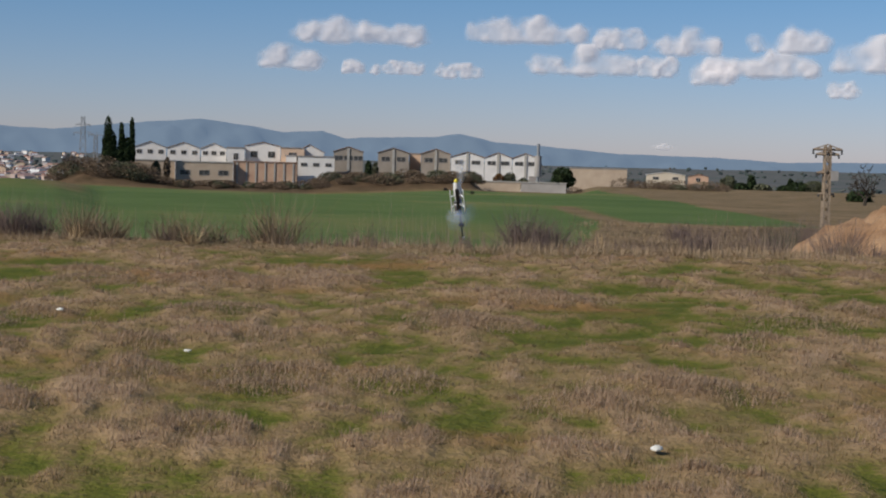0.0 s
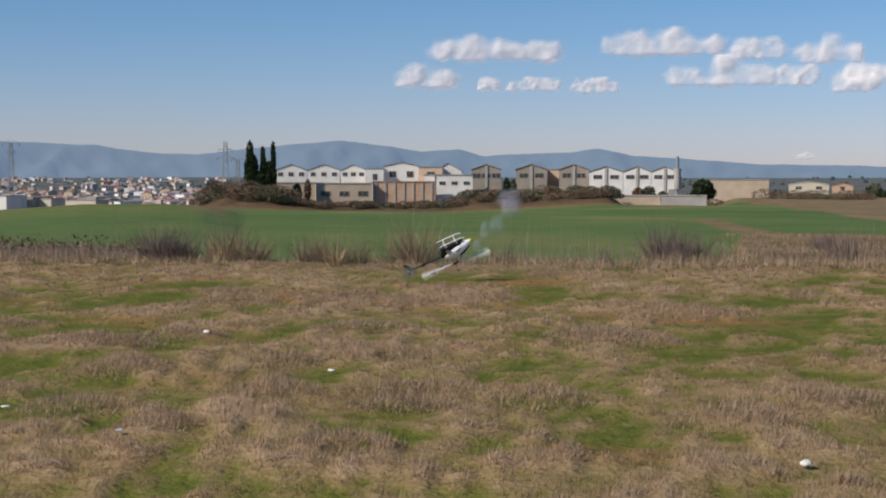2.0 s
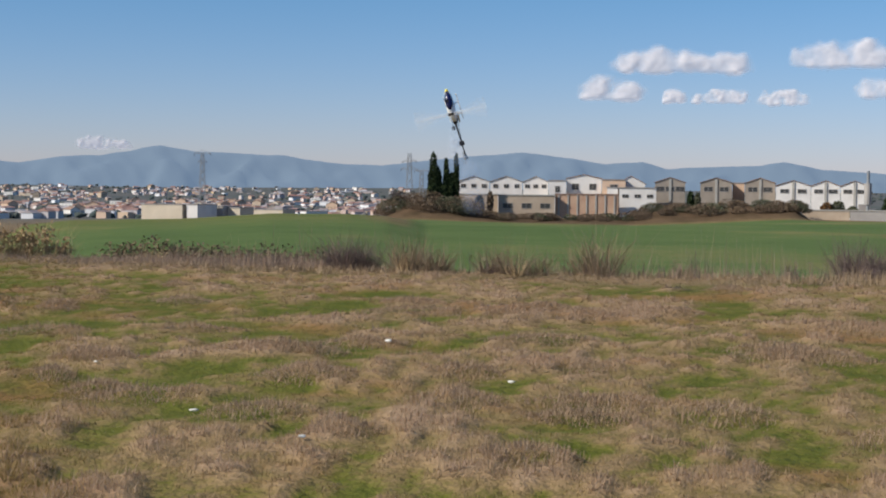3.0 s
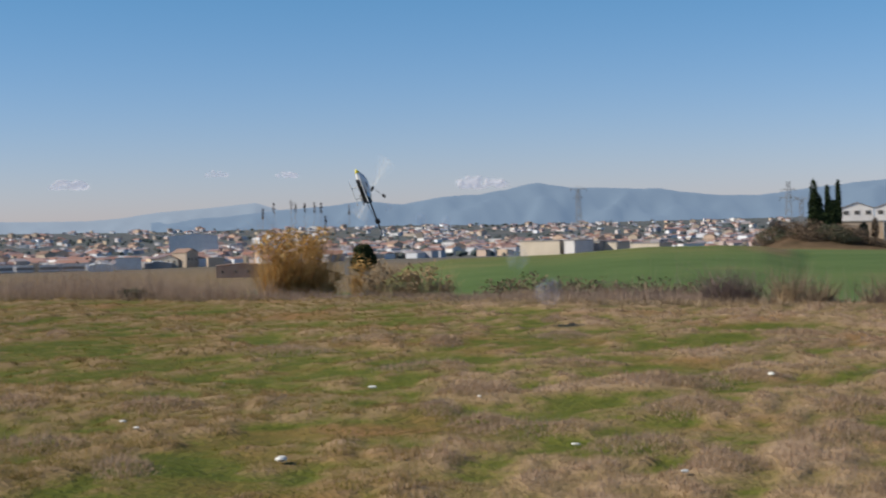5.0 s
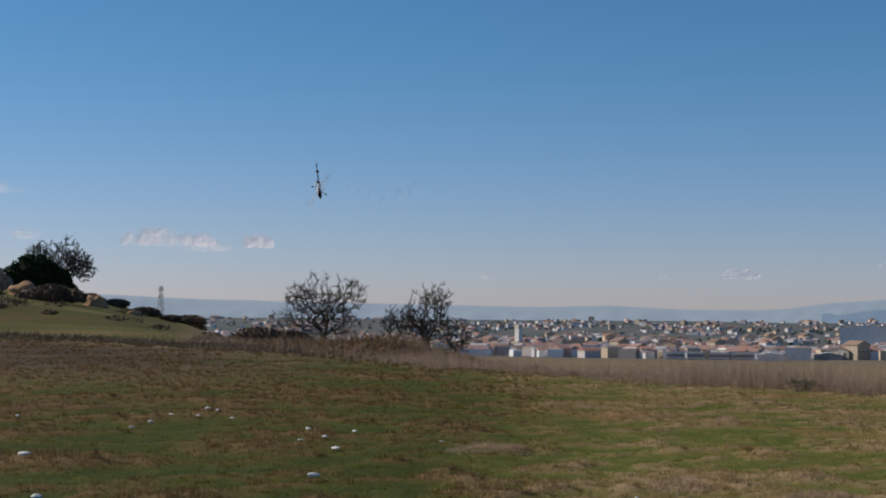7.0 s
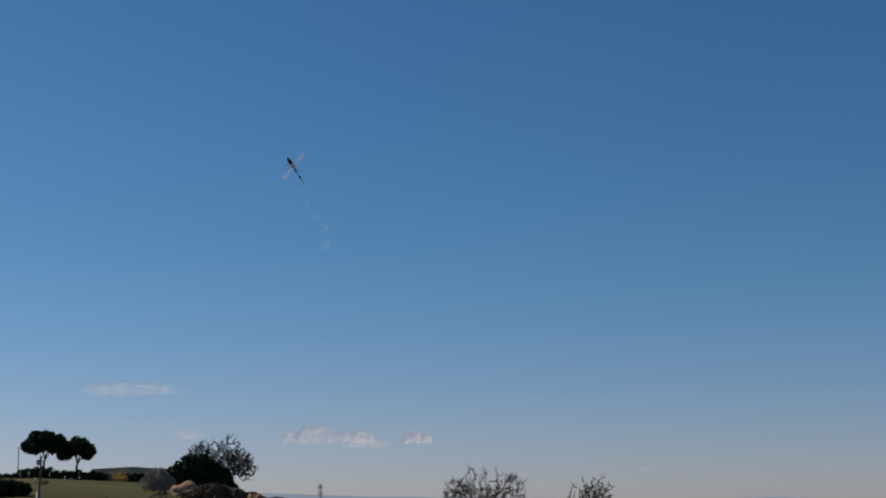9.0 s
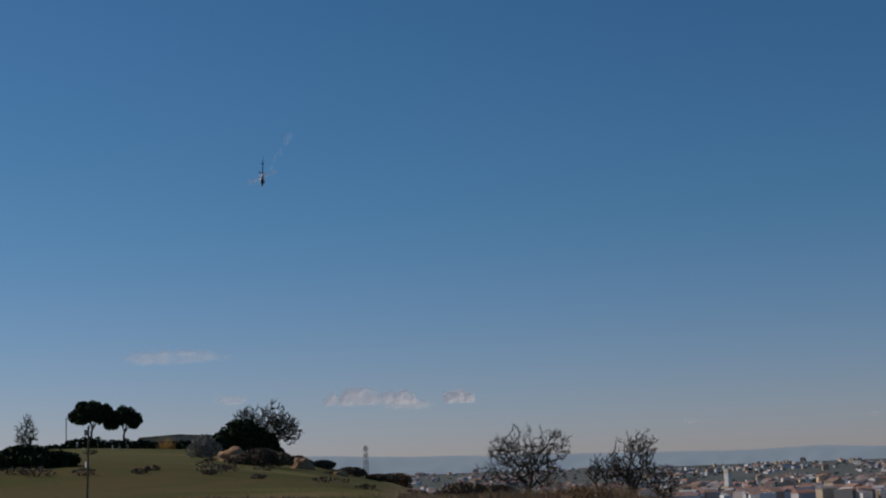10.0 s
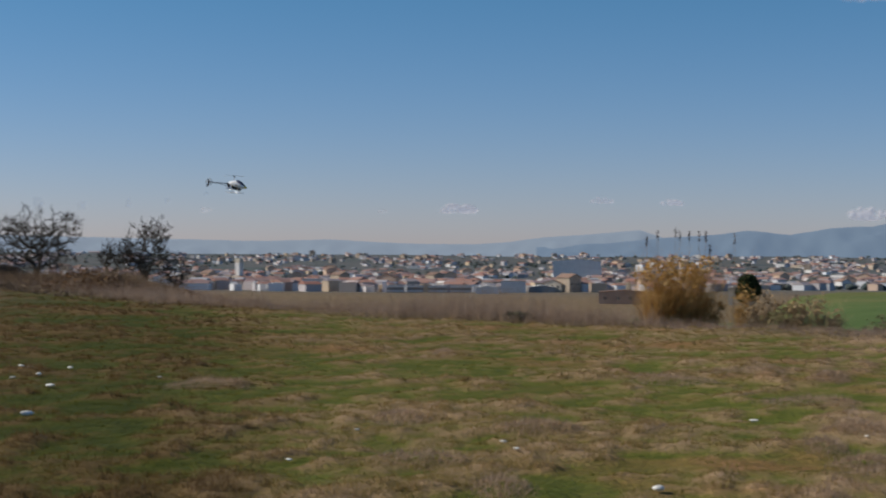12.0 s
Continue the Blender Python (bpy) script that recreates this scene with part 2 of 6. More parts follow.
def spot_xy(az, r):
    return -math.sin(radians(az)) * r, math.cos(radians(az)) * r


def relief(X, Y, D):
    """Hummocks of the pasture, higher where the straw is matted."""
    near = np.where(D < 90, np.clip(D / 8, 0, 1), 0)
    return near * (0.03 * wave(X * 1.1, Y * 1.1) + 0.015 * wave(X * 3.1, Y * 3.3, 2.0) + 0.075 * straw_of(X, Y) ** 1.5 - 0.02)


def build_ground():
    az = np.concatenate([np.arange(-180, -32, 1.6), np.arange(-32, 84, 0.25), np.arange(84, 180.1, 1.6), [180.0]])
    r = np.concatenate([np.arange(0, 8, 0.35), np.arange(8, 46, 0.25), np.geomspace(46, 360, 84), np.arange(364, 423, 4), np.geomspace(440, 4900, 45)])
    A, D = np.meshgrid(az, r, indexing="ij")
    X, Y = -np.sin(np.radians(A)) * D, np.cos(np.radians(A)) * D
    Z = land(A.ravel(), D.ravel()).reshape(A.shape)
    Z += relief(X, Y, D)
    Z += np.where((D > 90) & (D < 420), 0.25 * wave(X * 0.06, Y * 0.05, 1.0), 0) * np.clip((D - 90) / 60, 0, 1)
    Z += np.where(D > 700, 3.0 * wave(X * 0.006, Y * 0.005, 4.0), 0)
    na, nr = A.shape
    i = np.arange(na - 1)[:, None] * nr + np.arange(nr - 1)[None]
    faces = np.stack([i, i + 1, i + nr + 1, i + nr], -1).reshape(-1, 4)[:, ::-1]
    verts = np.stack([X, Y, Z], -1).reshape(-1, 3)
    me = mesh_of("ground", verts.tolist(), faces.tolist(), ground_material(), True)
    rim = along(A, RIM)
    wob = wave(X * 0.09, Y * 0.08, 3)

    def step(x, lo, hi):
        u = np.clip((x - lo) / (hi - lo), 0, 1)
        return u * u * (3 - 2 * u)

    left_end = np.where(D < 170, 23, 23 - 13.5 * step(D, 170, 300))
    near = np.maximum(rim * 1.42, along(A, [(-25, 90), (-11.6, 93), (-10.6, 98), (-9.6, 40), (0, 0)]))
    edge = along(A, [(-25, 95), (-18, 101), (-15.4, 135), (-12.5, 220), (-10.2, 372), (0, 374), (30, 374)])
    crop = step(D, near + wob * 3, near * 1.08 + wob * 3) * (1 - step(D, edge * 0.99 + wob * 2, edge * 1.015 + wob * 2)) * (1 - step(A, left_end, left_end + 1)) * step(A, -19 + wob * .5, -18 + wob * .5)
    (px, py), (qx, qy) = spot_xy(-9.0, 140), spot_xy(-11.4, 92)
    along_path = np.clip(((X - px) * (qx - px) + (Y - py) * (qy - py)) / ((qx - px) ** 2 + (qy - py) ** 2), 0, 1)
    crop *= step(np.hypot(X - px - along_path * (qx - px), Y - py - along_path * (qy - py)), 0.5, 1.6)
    crop *= 1 - 0.7 * step(A, 8.3, 8.9) * (1 - step(A, 9.4, 10.6)) * step(D, 130, 160)
    crop = np.maximum(crop, 0.15 * step(A, 54, 56) * step(D, 170 + 10 * wob, 200 + 10 * wob) * (1 - step(D, 400, 430)))
    verge = step(D, rim * 0.93 + wob * 2, rim * 1.05 + wob * 2) * (1 - crop) * (1 - step(A, 54, 56) * step(D, rim * 0.92, rim))
    verge = np.maximum(verge, step(A, 46, 60) * step(D, 30, 60) * 0.8 * (1 - step(D, 180, 215)) * (1 - step(A, 53, 56) * step(D, rim * 0.9, rim)))
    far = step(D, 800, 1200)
    low = step(A, 22, 24) * (1 - step(A, 41, 44)) * step(D, 90 + 20 * wob, 110 + 20 * wob) * (1 - step(D, 420 + 60 * wob, 470 + 60 * wob))
    crop = np.maximum(crop, low * 0.75)
    verge *= 1 - low
    crop *= 1 - 0.4 * step(A, 8, 11) * (1 - step(A, 22, 24)) * step(D, 110, 170)
    brow = np.where(A < 52, 180, 180 + (rim * 0.92 - 180) * step(A, 52, 56))
    front = 1 - step(A, 100, 150)
    crop, verge = crop * front, verge * front
    dug = me.attributes.new("tilled", "FLOAT", "POINT")
    dug.data.foreach_set("value", (0.9 * step(A, 48 + wob, 58 + wob) * step(D, 34 + 6 * wob, 52 + 6 * wob) * (1 - step(D, brow + 5 * wob, brow * 1.1 + 5 * wob)) * front
                               + 0.8 * step(D, 378, 381) * (1 - step(D, 396, 400)) * step(A, -6, -5.6) * (1 - step(A, 9.2, 10))).ravel())
    dry = me.attributes.new("straw", "FLOAT", "POINT")
    dry.data.foreach_set("value", np.where(D > along(A, RIM) * 1.05, 0.12 + 0.16 * step(A, 52, 56) + 0.3 * straw_of(X * 0.2, Y * 0.2), straw_of(X, Y)).ravel())
    # greener from 12 degrees, and dimmer beyond 38 for the backlit ground
    dim_zone = me.attributes.new("lush_dim", "FLOAT", "POINT")
    dim_zone.data.foreach_set("value", ((step(A, 12, 34) + 0.9 * step(A, 38, 50)) * (0.8 + 0.3 * wob) * front * step(D, 2.5, 8.0)).ravel())
    col = me.color_attributes.new("zone", "FLOAT_COLOR", "POINT")
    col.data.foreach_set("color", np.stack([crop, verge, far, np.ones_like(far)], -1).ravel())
    return tagged(new("ground", me), "rough winter pasture with straw and green grass, dropping to farmland", "ground", kind="structure")


build_ground()

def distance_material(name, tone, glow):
    """Far hills behind miles of air, whose haze is put in as glow."""
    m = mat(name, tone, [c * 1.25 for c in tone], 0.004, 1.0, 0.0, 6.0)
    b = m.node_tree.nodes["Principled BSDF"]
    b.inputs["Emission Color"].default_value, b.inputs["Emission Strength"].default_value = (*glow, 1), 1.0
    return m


def ridge(name, profile, r, material, seed, depth=330.0, foot=-40.0, rough=1.0):
    az = np.arange(profile[0][0], profile[-1][0] + 0.01, 0.12)
    crest = np.interp(az, [p[0] for p in profile], [p[1] for p in profile])
    rng = np.random.default_rng(seed)
    fine = np.convolve(rng.normal(0, 1, len(az) + 12), np.ones(5) / 5, "same")[6:-6] * 0.02 * rough
    rows = []
    for u in np.linspace(0, 1.25, 12):
        d = r - depth * (1 - u)
        gully = (wave(az * 2.2 + u, u * 5.0 + az * 0.7, seed) * 0.16 + wave(az * 6.1, u * 9.0 + az, seed + 1) * 0.07) * math.sin(min(u, 1) * math.pi)
        top = EYE + r * np.tan(np.radians(crest + fine))
        z = foot + (top - foot) * np.clip((u if u <= 1 else 2 - u) ** 0.8 + gully, 0, 1)
        rows.append(np.stack([-np.sin(np.radians(az)) * d, np.cos(np.radians(az)) * d, z], -1))
    V = np.stack(rows).reshape(-1, 3)
    n = len(az)
    F = [(j * n + i, j * n + i + 1, (j + 1) * n + i + 1, (j + 1) * n + i) for j in range(11) for i in range(n - 1)]
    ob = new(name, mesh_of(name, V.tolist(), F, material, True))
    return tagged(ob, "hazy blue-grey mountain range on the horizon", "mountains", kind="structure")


MAIN = [(-60, 0.8), (-30, 0.7), (-20.5, 0.57), (-17, 0.5), (-14, 0.63), (-11, 0.66), (-8, 0.92), (-6.4, 1.0), (-5.1, 1.28), (-4.3, 1.15), (-2.3, 1.08),
        (-0.9, 0.98), (0, 1.25), (1.4, 1.17), (2.7, 1.38), (4.4, 1.58), (6.9, 1.37), (9.6, 1.05), (11, 1.08), (12.3, 1.23), (13.3, 1.38),
        (15.1, 1.45), (16.5, 1.5), (17.7, 1.72), (18.7, 1.52), (19.9, 1.3), (21.3, 1.25), (22.7, 1.0), (24.2, 1.17), (25.4, 1.0),
        (27, 0.9), (29, 0.7), (32, 0.5)]
HILLS = [(22, 0.6), (27, 0.8), (28.1, 1.17), (29.6, 1.03), (31.7, 0.87), (33, 0.68), (34.2, 0.6), (37, 0.62), (39.5, 0.75), (42, 0.68), (46, 0.73), (50, 0.8), (54, 0.85), (58, 1.0), (70, 1.1), (110, 0.9)]
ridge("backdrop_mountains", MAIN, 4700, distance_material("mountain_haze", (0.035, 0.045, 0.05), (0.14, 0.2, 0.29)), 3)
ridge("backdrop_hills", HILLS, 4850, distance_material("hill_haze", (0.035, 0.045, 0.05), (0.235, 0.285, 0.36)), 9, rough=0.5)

# ---- shared builders ----
def part(name, bm, material, parent=None, label=""):
    me = bpy.data.meshes.new(name)
    bm.to_mesh(me)
    bm.free()
    me.materials.append(material)
    ob = new(name, me)
    ob.parent = parent
    return tagged(ob, label)


def thing(name, at, label, category, group="", turn=0.0):
    ob = new(name)
    ob.matrix_basis = Matrix.Translation(at) @ pose(0, 0, 0, 0, 0, turn)
    return tagged(ob, label, category, group)


def box(bm, x0, x1, y0, y1, z0, z1):
    v = [bm.verts.new((x, y, z)) for z in (z0, z1) for x, y in ((x0, y0), (x1, y0), (x1, y1), (x0, y1))]
    for f in ((3, 2, 1, 0), (4, 5, 6, 7), (0, 1, 5, 4), (1, 2, 6, 5), (2, 3, 7, 6), (3, 0, 4, 7)):
        bm.faces.new([v[i] for i in f])
    return v


def loft(bm, rings, close=True):
    """Skin over rings of equal length; ends closed."""
    vs = [[bm.verts.new(p) for p in ring] for ring in rings]
    n = len(vs[0])
    for a, b in zip(vs, vs[1:]):
        for i in range(n):
            bm.faces.new((a[i], a[(i + 1) % n], b[(i + 1) % n], b[i]))
    if close:
        bm.faces.new(vs[0][::-1])
        bm.faces.new(vs[-1])


def rod(bm, a, b, r0, r1=None, n=8):
    a, b = Vector(a), Vector(b)
    d = (b - a).normalized()
    u = d.orthogonal().normalized()
    v = d.cross(u)
    r1 = r0 if r1 is None else r1
    loft(bm, [[p + (u * math.cos(t) + v * math.sin(t)) * r for t in (2 * math.pi * i / n for i in range(n))] for p, r in ((a, r0), (b, r1))])
    return bm


def tube(points, r, n=8):
    bm = bmesh.new()
    for a, b in zip(points, points[1:]):
        rod(bm, a, b, r, r, n)
    return bm


def hull(profile, n=14, top=None):
    """Rounded body along x: rows of (x, centre height, half width, half height)."""
    bm = bmesh.new()
    loft(bm, [[(x, w * math.cos(t), z + h * math.sin(t)) for t in (2 * math.pi * i / n for i in range(n))] for x, z, w, h in profile])
    for f in bm.faces:
        f.smooth = True
    return bm


# ---- the model helicopter ----
white = mat("white_gloss", (0.78, 0.79, 0.8), (0.84, 0.84, 0.84), 6, 0.25, 0.0)
blue = mat("blue_gloss", (0.008, 0.01, 0.05), (0.012, 0.016, 0.08), 6, 0.25, 0.0)
yellow = mat("yellow_gloss", (0.75, 0.62, 0.05), (0.8, 0.7, 0.1), 6, 0.3, 0.0)
black = mat("carbon_black", (0.012, 0.012, 0.014), (0.03, 0.03, 0.034), 30, 0.35, 0.1)
alloy = mat("alloy", (0.5, 0.5, 0.52), (0.62, 0.62, 0.64), 20, 0.3, 0.05, metal=1.0)


def veil(name, tone, clear):
    m = mat(name, tone, tone, 5, 0.6, 0.0)
    n, k = m.node_tree.nodes, m.node_tree.links
    mix, tr = n.new("ShaderNodeMixShader"), n.new("ShaderNodeBsdfTransparent")
    mix.inputs[0].default_value = clear
    lit, both = n.new("ShaderNodeBsdfTranslucent"), n.new("ShaderNodeAddShader")
    lit.inputs["Color"].default_value = (*[c * 0.25 for c in tone], 1)
    k.new(n["Principled BSDF"].outputs[0], both.inputs[0]), k.new(lit.outputs[0], both.inputs[1])
    k.new(both.outputs[0], mix.inputs[1]), k.new(tr.outputs[0], mix.inputs[2])
    k.new(mix.outputs[0], n["Material Output"].inputs["Surface"])
    return m


blur_white = veil("blade_blur", (0.8, 0.82, 0.85), 0.92)
blur_dark = veil("tail_blur", (0.5, 0.5, 0.5), 0.75)


def build_helicopter():
    h = thing("model_helicopter", (0, 0, 0), "white and blue radio-controlled model helicopter with black tail boom, flying", "model helicopter")
    body = part("canopy", hull([(0.4, -0.055, 0.008, 0.01), (0.37, -0.05, 0.03, 0.035), (0.3, -0.03, 0.055, 0.065), (0.2, 0.0, 0.072, 0.095),
                                (0.1, 0.02, 0.074, 0.105), (0.0, 0.03, 0.066, 0.09), (-0.08, 0.035, 0.05, 0.06), (-0.15, 0.03, 0.03, 0.03)]), white, h, "glossy white shell with blue screen")
    screen = part("windscreen", hull([(0.372, -0.03, 0.016, 0.018), (0.3, 0.0, 0.05, 0.047), (0.22, 0.035, 0.063, 0.07), (0.14, 0.06, 0.062, 0.072), (0.07, 0.075, 0.04, 0.055)]), blue, body, "dark blue screen")
    part("nose_band", hull([(0.408, -0.056, 0.004, 0.005), (0.392, -0.055, 0.022, 0.024), (0.36, -0.05, 0.037, 0.042), (0.345, -0.046, 0.04, 0.046)]), yellow, body, "yellow nose")
    for s in (1, -1):
        bm = bmesh.new()
        loft(bm, [[(x, s * (0.073 - abs(x - 0.1) * 0.16), z + dz) for dz in (-0.014, 0.014)] + [(x, s * (0.077 - abs(x - 0.1) * 0.16), z + dz) for dz in (0.014, -0.014)]
                  for x, z in ((0.24, -0.03), (0.12, -0.01), (0.0, 0.03))])
        bmesh.ops.recalc_face_normals(bm, faces=bm.faces)
        part("side_stripe", bm, blue, body, "blue stripe")
    bm = bmesh.new()
    box(bm, -0.17, 0.2, -0.035, 0.035, -0.13, -0.03)
    box(bm, -0.2, -0.05, -0.03, 0.03, -0.06, 0.04)
    box(bm, 0.02, 0.24, -0.028, 0.028, -0.145, -0.11)
    bmesh.ops.bevel(bm, geom=bm.edges[:], offset=0.006, affect="EDGES")
    part("frame", bm, black, h, "black carbon side frame")
    part("engine", rod(bmesh.new(), (-0.06, -0.06, -0.05), (-0.06, 0.06, -0.05), 0.035, n=12), alloy, h, "alloy engine")
    part("muffler", rod(bmesh.new(), (-0.02, -0.065, -0.09), (-0.2, -0.05, -0.12), 0.022, 0.012, 10), alloy, h)
    part("tail_boom", rod(bmesh.new(), (-0.15, 0, 0.01), (-0.78, 0, 0.01), 0.014, 0.012, 10), black, h, "slim black boom")
    bm = bmesh.new()
    rod(bm, (-0.17, 0.028, -0.06), (-0.55, 0.006, 0.0), 0.004)
    rod(bm, (-0.17, -0.028, -0.06), (-0.55, -0.006, 0.0), 0.004)
    part("boom_brace", bm, black, h)
    bm = bmesh.new()
    loft(bm, [[(-0.74, y, 0.0), (-0.79, y, 0.0), (-0.85, y, -0.12), (-0.81, y, -0.13)] for y in (-0.012, -0.008)])
    loft(bm, [[(-0.75, y, 0.0), (-0.79, y, 0.0), (-0.83, y, 0.08), (-0.8, y, 0.085)] for y in (-0.012, -0.008)])
    bmesh.ops.recalc_face_normals(bm, faces=bm.faces)
    part("tail_fin", bm, black, h)
    bm = bmesh.new()
    loft(bm, [[(-0.5, y, 0.014), (-0.57, y, 0.014), (-0.58, y, 0.02), (-0.51, y, 0.02)] for y in (-0.045, 0.045)])
    bmesh.ops.recalc_face_normals(bm, faces=bm.faces)
    part("tailplane", bm, black, h)
    bm = bmesh.new()
    bmesh.ops.create_cone(bm, cap_ends=True, segments=28, radius1=0.115, radius2=0.115, depth=0.003, matrix=pose(-0.79, 0.03, 0.01, 90))
    part("tail_rotor", bm, blur_dark, h, "spinning tail rotor, a pale blurred disc")
    part("tail_gearbox", rod(bmesh.new(), (-0.79, -0.015, 0.01), (-0.79, 0.032, 0.01), 0.018, n=10), alloy, h)
    for s in (1, -1):
        part("skid", tube([(0.27, s * 0.11, -0.2), (0.22, s * 0.11, -0.222), (-0.14, s * 0.11, -0.222), (-0.17, s * 0.11, -0.21)], 0.008), white, h, "white landing skid")
        for x in (0.13, -0.06):
            part("strut", tube([(x, s * 0.03, -0.125), (x, s * 0.075, -0.15), (x, s * 0.11, -0.222)], 0.009), white, h)
    part("mast", rod(bmesh.new(), (0, 0, 0.08), (0, 0, 0.24), 0.007), alloy, h)
    rotor = part("rotor_head", hull([(-0.05, 0, 0.012, 0.01), (-0.03, 0, 0.022, 0.016), (0.03, 0, 0.022, 0.016), (0.05, 0, 0.012, 0.01)]), black, h, "black rotor head")
    rotor.location = (0, 0, 0.225)
    for s in (1, -1):
        bm = bmesh.new()
        arc = [radians(a) for a in range(-15, 16, 5)]
        for z, flip in ((0.002, 1), (-0.002, -1)):
            for a, b in zip(arc, arc[1:]):
                q = [(s * d * math.cos(t), s * d * math.sin(t), z + 0.02 * d) for d, t in ((0.1, a), (0.62, a), (0.62, b), (0.1, b))]
                bm.faces.new([bm.verts.new(p) for p in (q if flip > 0 else q[::-1])])
        part("blade_sweep", bm, blur_white, rotor, "pale sweep of a spinning blade")
        bm = bmesh.new()
        loft(bm, [[(s * d, -0.027, 0.02 * d - 0.003), (s * d, 0.024, 0.02 * d - 0.001), (s * d, 0.01, 0.02 * d + 0.005), (s * d, -0.02, 0.02 * d + 0.005)] for d in (0.05, 0.12, 0.62)])
        bmesh.ops.recalc_face_normals(bm, faces=bm.faces)
        part("blade", bm, veil("blade_pale", (0.85, 0.85, 0.85), 0.8) if s > 0 else bpy.data.materials["blade_pale"], rotor, "white rotor blade")
        bm = rod(bmesh.new(), (0, s * 0.01, 0.03), (0, s * 0.2, 0.03), 0.003)
        box(bm, -0.025, 0.02, min(s * 0.2, s * 0.27), max(s * 0.2, s * 0.27), 0.026, 0.032)
        part("flybar_paddle", bm, black, rotor, "black flybar paddle")
    return h, rotor


helicopter, rotor = build_helicopter()


# ---- builders for houses, trees and scrub ----
plaster = mat("white_plaster", (0.62, 0.59, 0.56), (0.75, 0.72, 0.68), 0.25, 0.9, 0.05)
cream = mat("cream_plaster", (0.5, 0.43, 0.33), (0.6, 0.52, 0.41), 0.25, 0.9, 0.05)
peach = mat("peach_plaster", (0.55, 0.38, 0.27), (0.64, 0.46, 0.33), 0.25, 0.9, 0.05)
tan_wall = mat("tan_wall", (0.4, 0.31, 0.23), (0.5, 0.4, 0.3), 0.3, 0.9, 0.1)
rust_wall = mat("terracotta_wall", (0.43, 0.26, 0.18), (0.54, 0.37, 0.26), 0.3, 0.9, 0.1)
taupe = mat("taupe_block", (0.26, 0.22, 0.18), (0.34, 0.29, 0.24), 0.3, 0.9, 0.1)
greywall = mat("grey_block", (0.3, 0.28, 0.26), (0.4, 0.37, 0.34), 0.3, 0.9, 0.1)
roof_tile = mat("clay_roof", (0.22, 0.14, 0.1), (0.32, 0.21, 0.155), 0.6, 0.9, 0.3, random_tint=0.2)
roof_grey = mat("sheet_roof", (0.22, 0.2, 0.19), (0.32, 0.29, 0.27), 0.4, 0.7, 0.1)
glass_dark = mat("dark_pane", (0.04, 0.04, 0.042), (0.08, 0.08, 0.08), 2, 0.12, 0.0)
steel = mat("galvanised_steel", (0.2, 0.21, 0.22), (0.3, 0.31, 0.32), 4, 0.6, 0.0, metal=0.3)
wood = mat("weathered_wood", (0.1, 0.075, 0.055), (0.18, 0.14, 0.1), 5, 0.9, 0.3)
concrete = mat("concrete", (0.32, 0.3, 0.27), (0.42, 0.4, 0.36), 1.0, 0.9, 0.2)
bark = mat("bark", (0.035, 0.028, 0.022), (0.08, 0.065, 0.05), 3, 0.95, 0.4)
twig = island("twigs", [(0.045, 0.036, 0.03), (0.09, 0.072, 0.055), (0.13, 0.1, 0.075)])
twig_dry = island("dry_twigs", [(0.13, 0.09, 0.06), (0.22, 0.155, 0.1), (0.3, 0.225, 0.15)])
twig_mauve = island("mauve_twigs", [(0.1, 0.07, 0.065), (0.16, 0.115, 0.105), (0.2, 0.15, 0.125)])
cane = island("dry_cane", [(0.34, 0.19, 0.06), (0.52, 0.31, 0.1), (0.62, 0.42, 0.18)], thin=0.35)
cane_pale = island("pale_cane", [(0.28, 0.19, 0.1), (0.4, 0.28, 0.15), (0.5, 0.37, 0.22)])
plume = island("plume", [(0.08, 0.06, 0.055), (0.15, 0.115, 0.095)])
leaf_dark = island("evergreen", [(0.012, 0.02, 0.008), (0.025, 0.04, 0.014), (0.04, 0.06, 0.02)])
leaf_olive = island("olive_leaf", [(0.05, 0.055, 0.03), (0.09, 0.095, 0.055), (0.14, 0.14, 0.09)])
leaf_rust = island("russet_leaf", [(0.1, 0.045, 0.02), (0.17, 0.085, 0.035), (0.22, 0.13, 0.055)])
blossom = island("pale_blossom", [(0.16, 0.14, 0.12), (0.3, 0.27, 0.23), (0.42, 0.39, 0.34)])
brush_brown = island("brown_scrub", [(0.08, 0.058, 0.04), (0.15, 0.105, 0.07), (0.23, 0.165, 0.11)])
brow_scrub = island("brow_scrub", [(0.13, 0.075, 0.045), (0.22, 0.135, 0.08), (0.3, 0.2, 0.12)])
ochre = mat("ochre_earth", (0.26, 0.14, 0.07), (0.4, 0.25, 0.14), 0.8, 0.95, 0.6)
pole_wood = mat("pale_pole_wood", (0.24, 0.18, 0.13), (0.36, 0.28, 0.2), 3, 0.9, 0.3)
stone_mat = mat("pale_stone", (0.6, 0.57, 0.5), (0.75, 0.73, 0.68), 9, 0.85, 0.4)


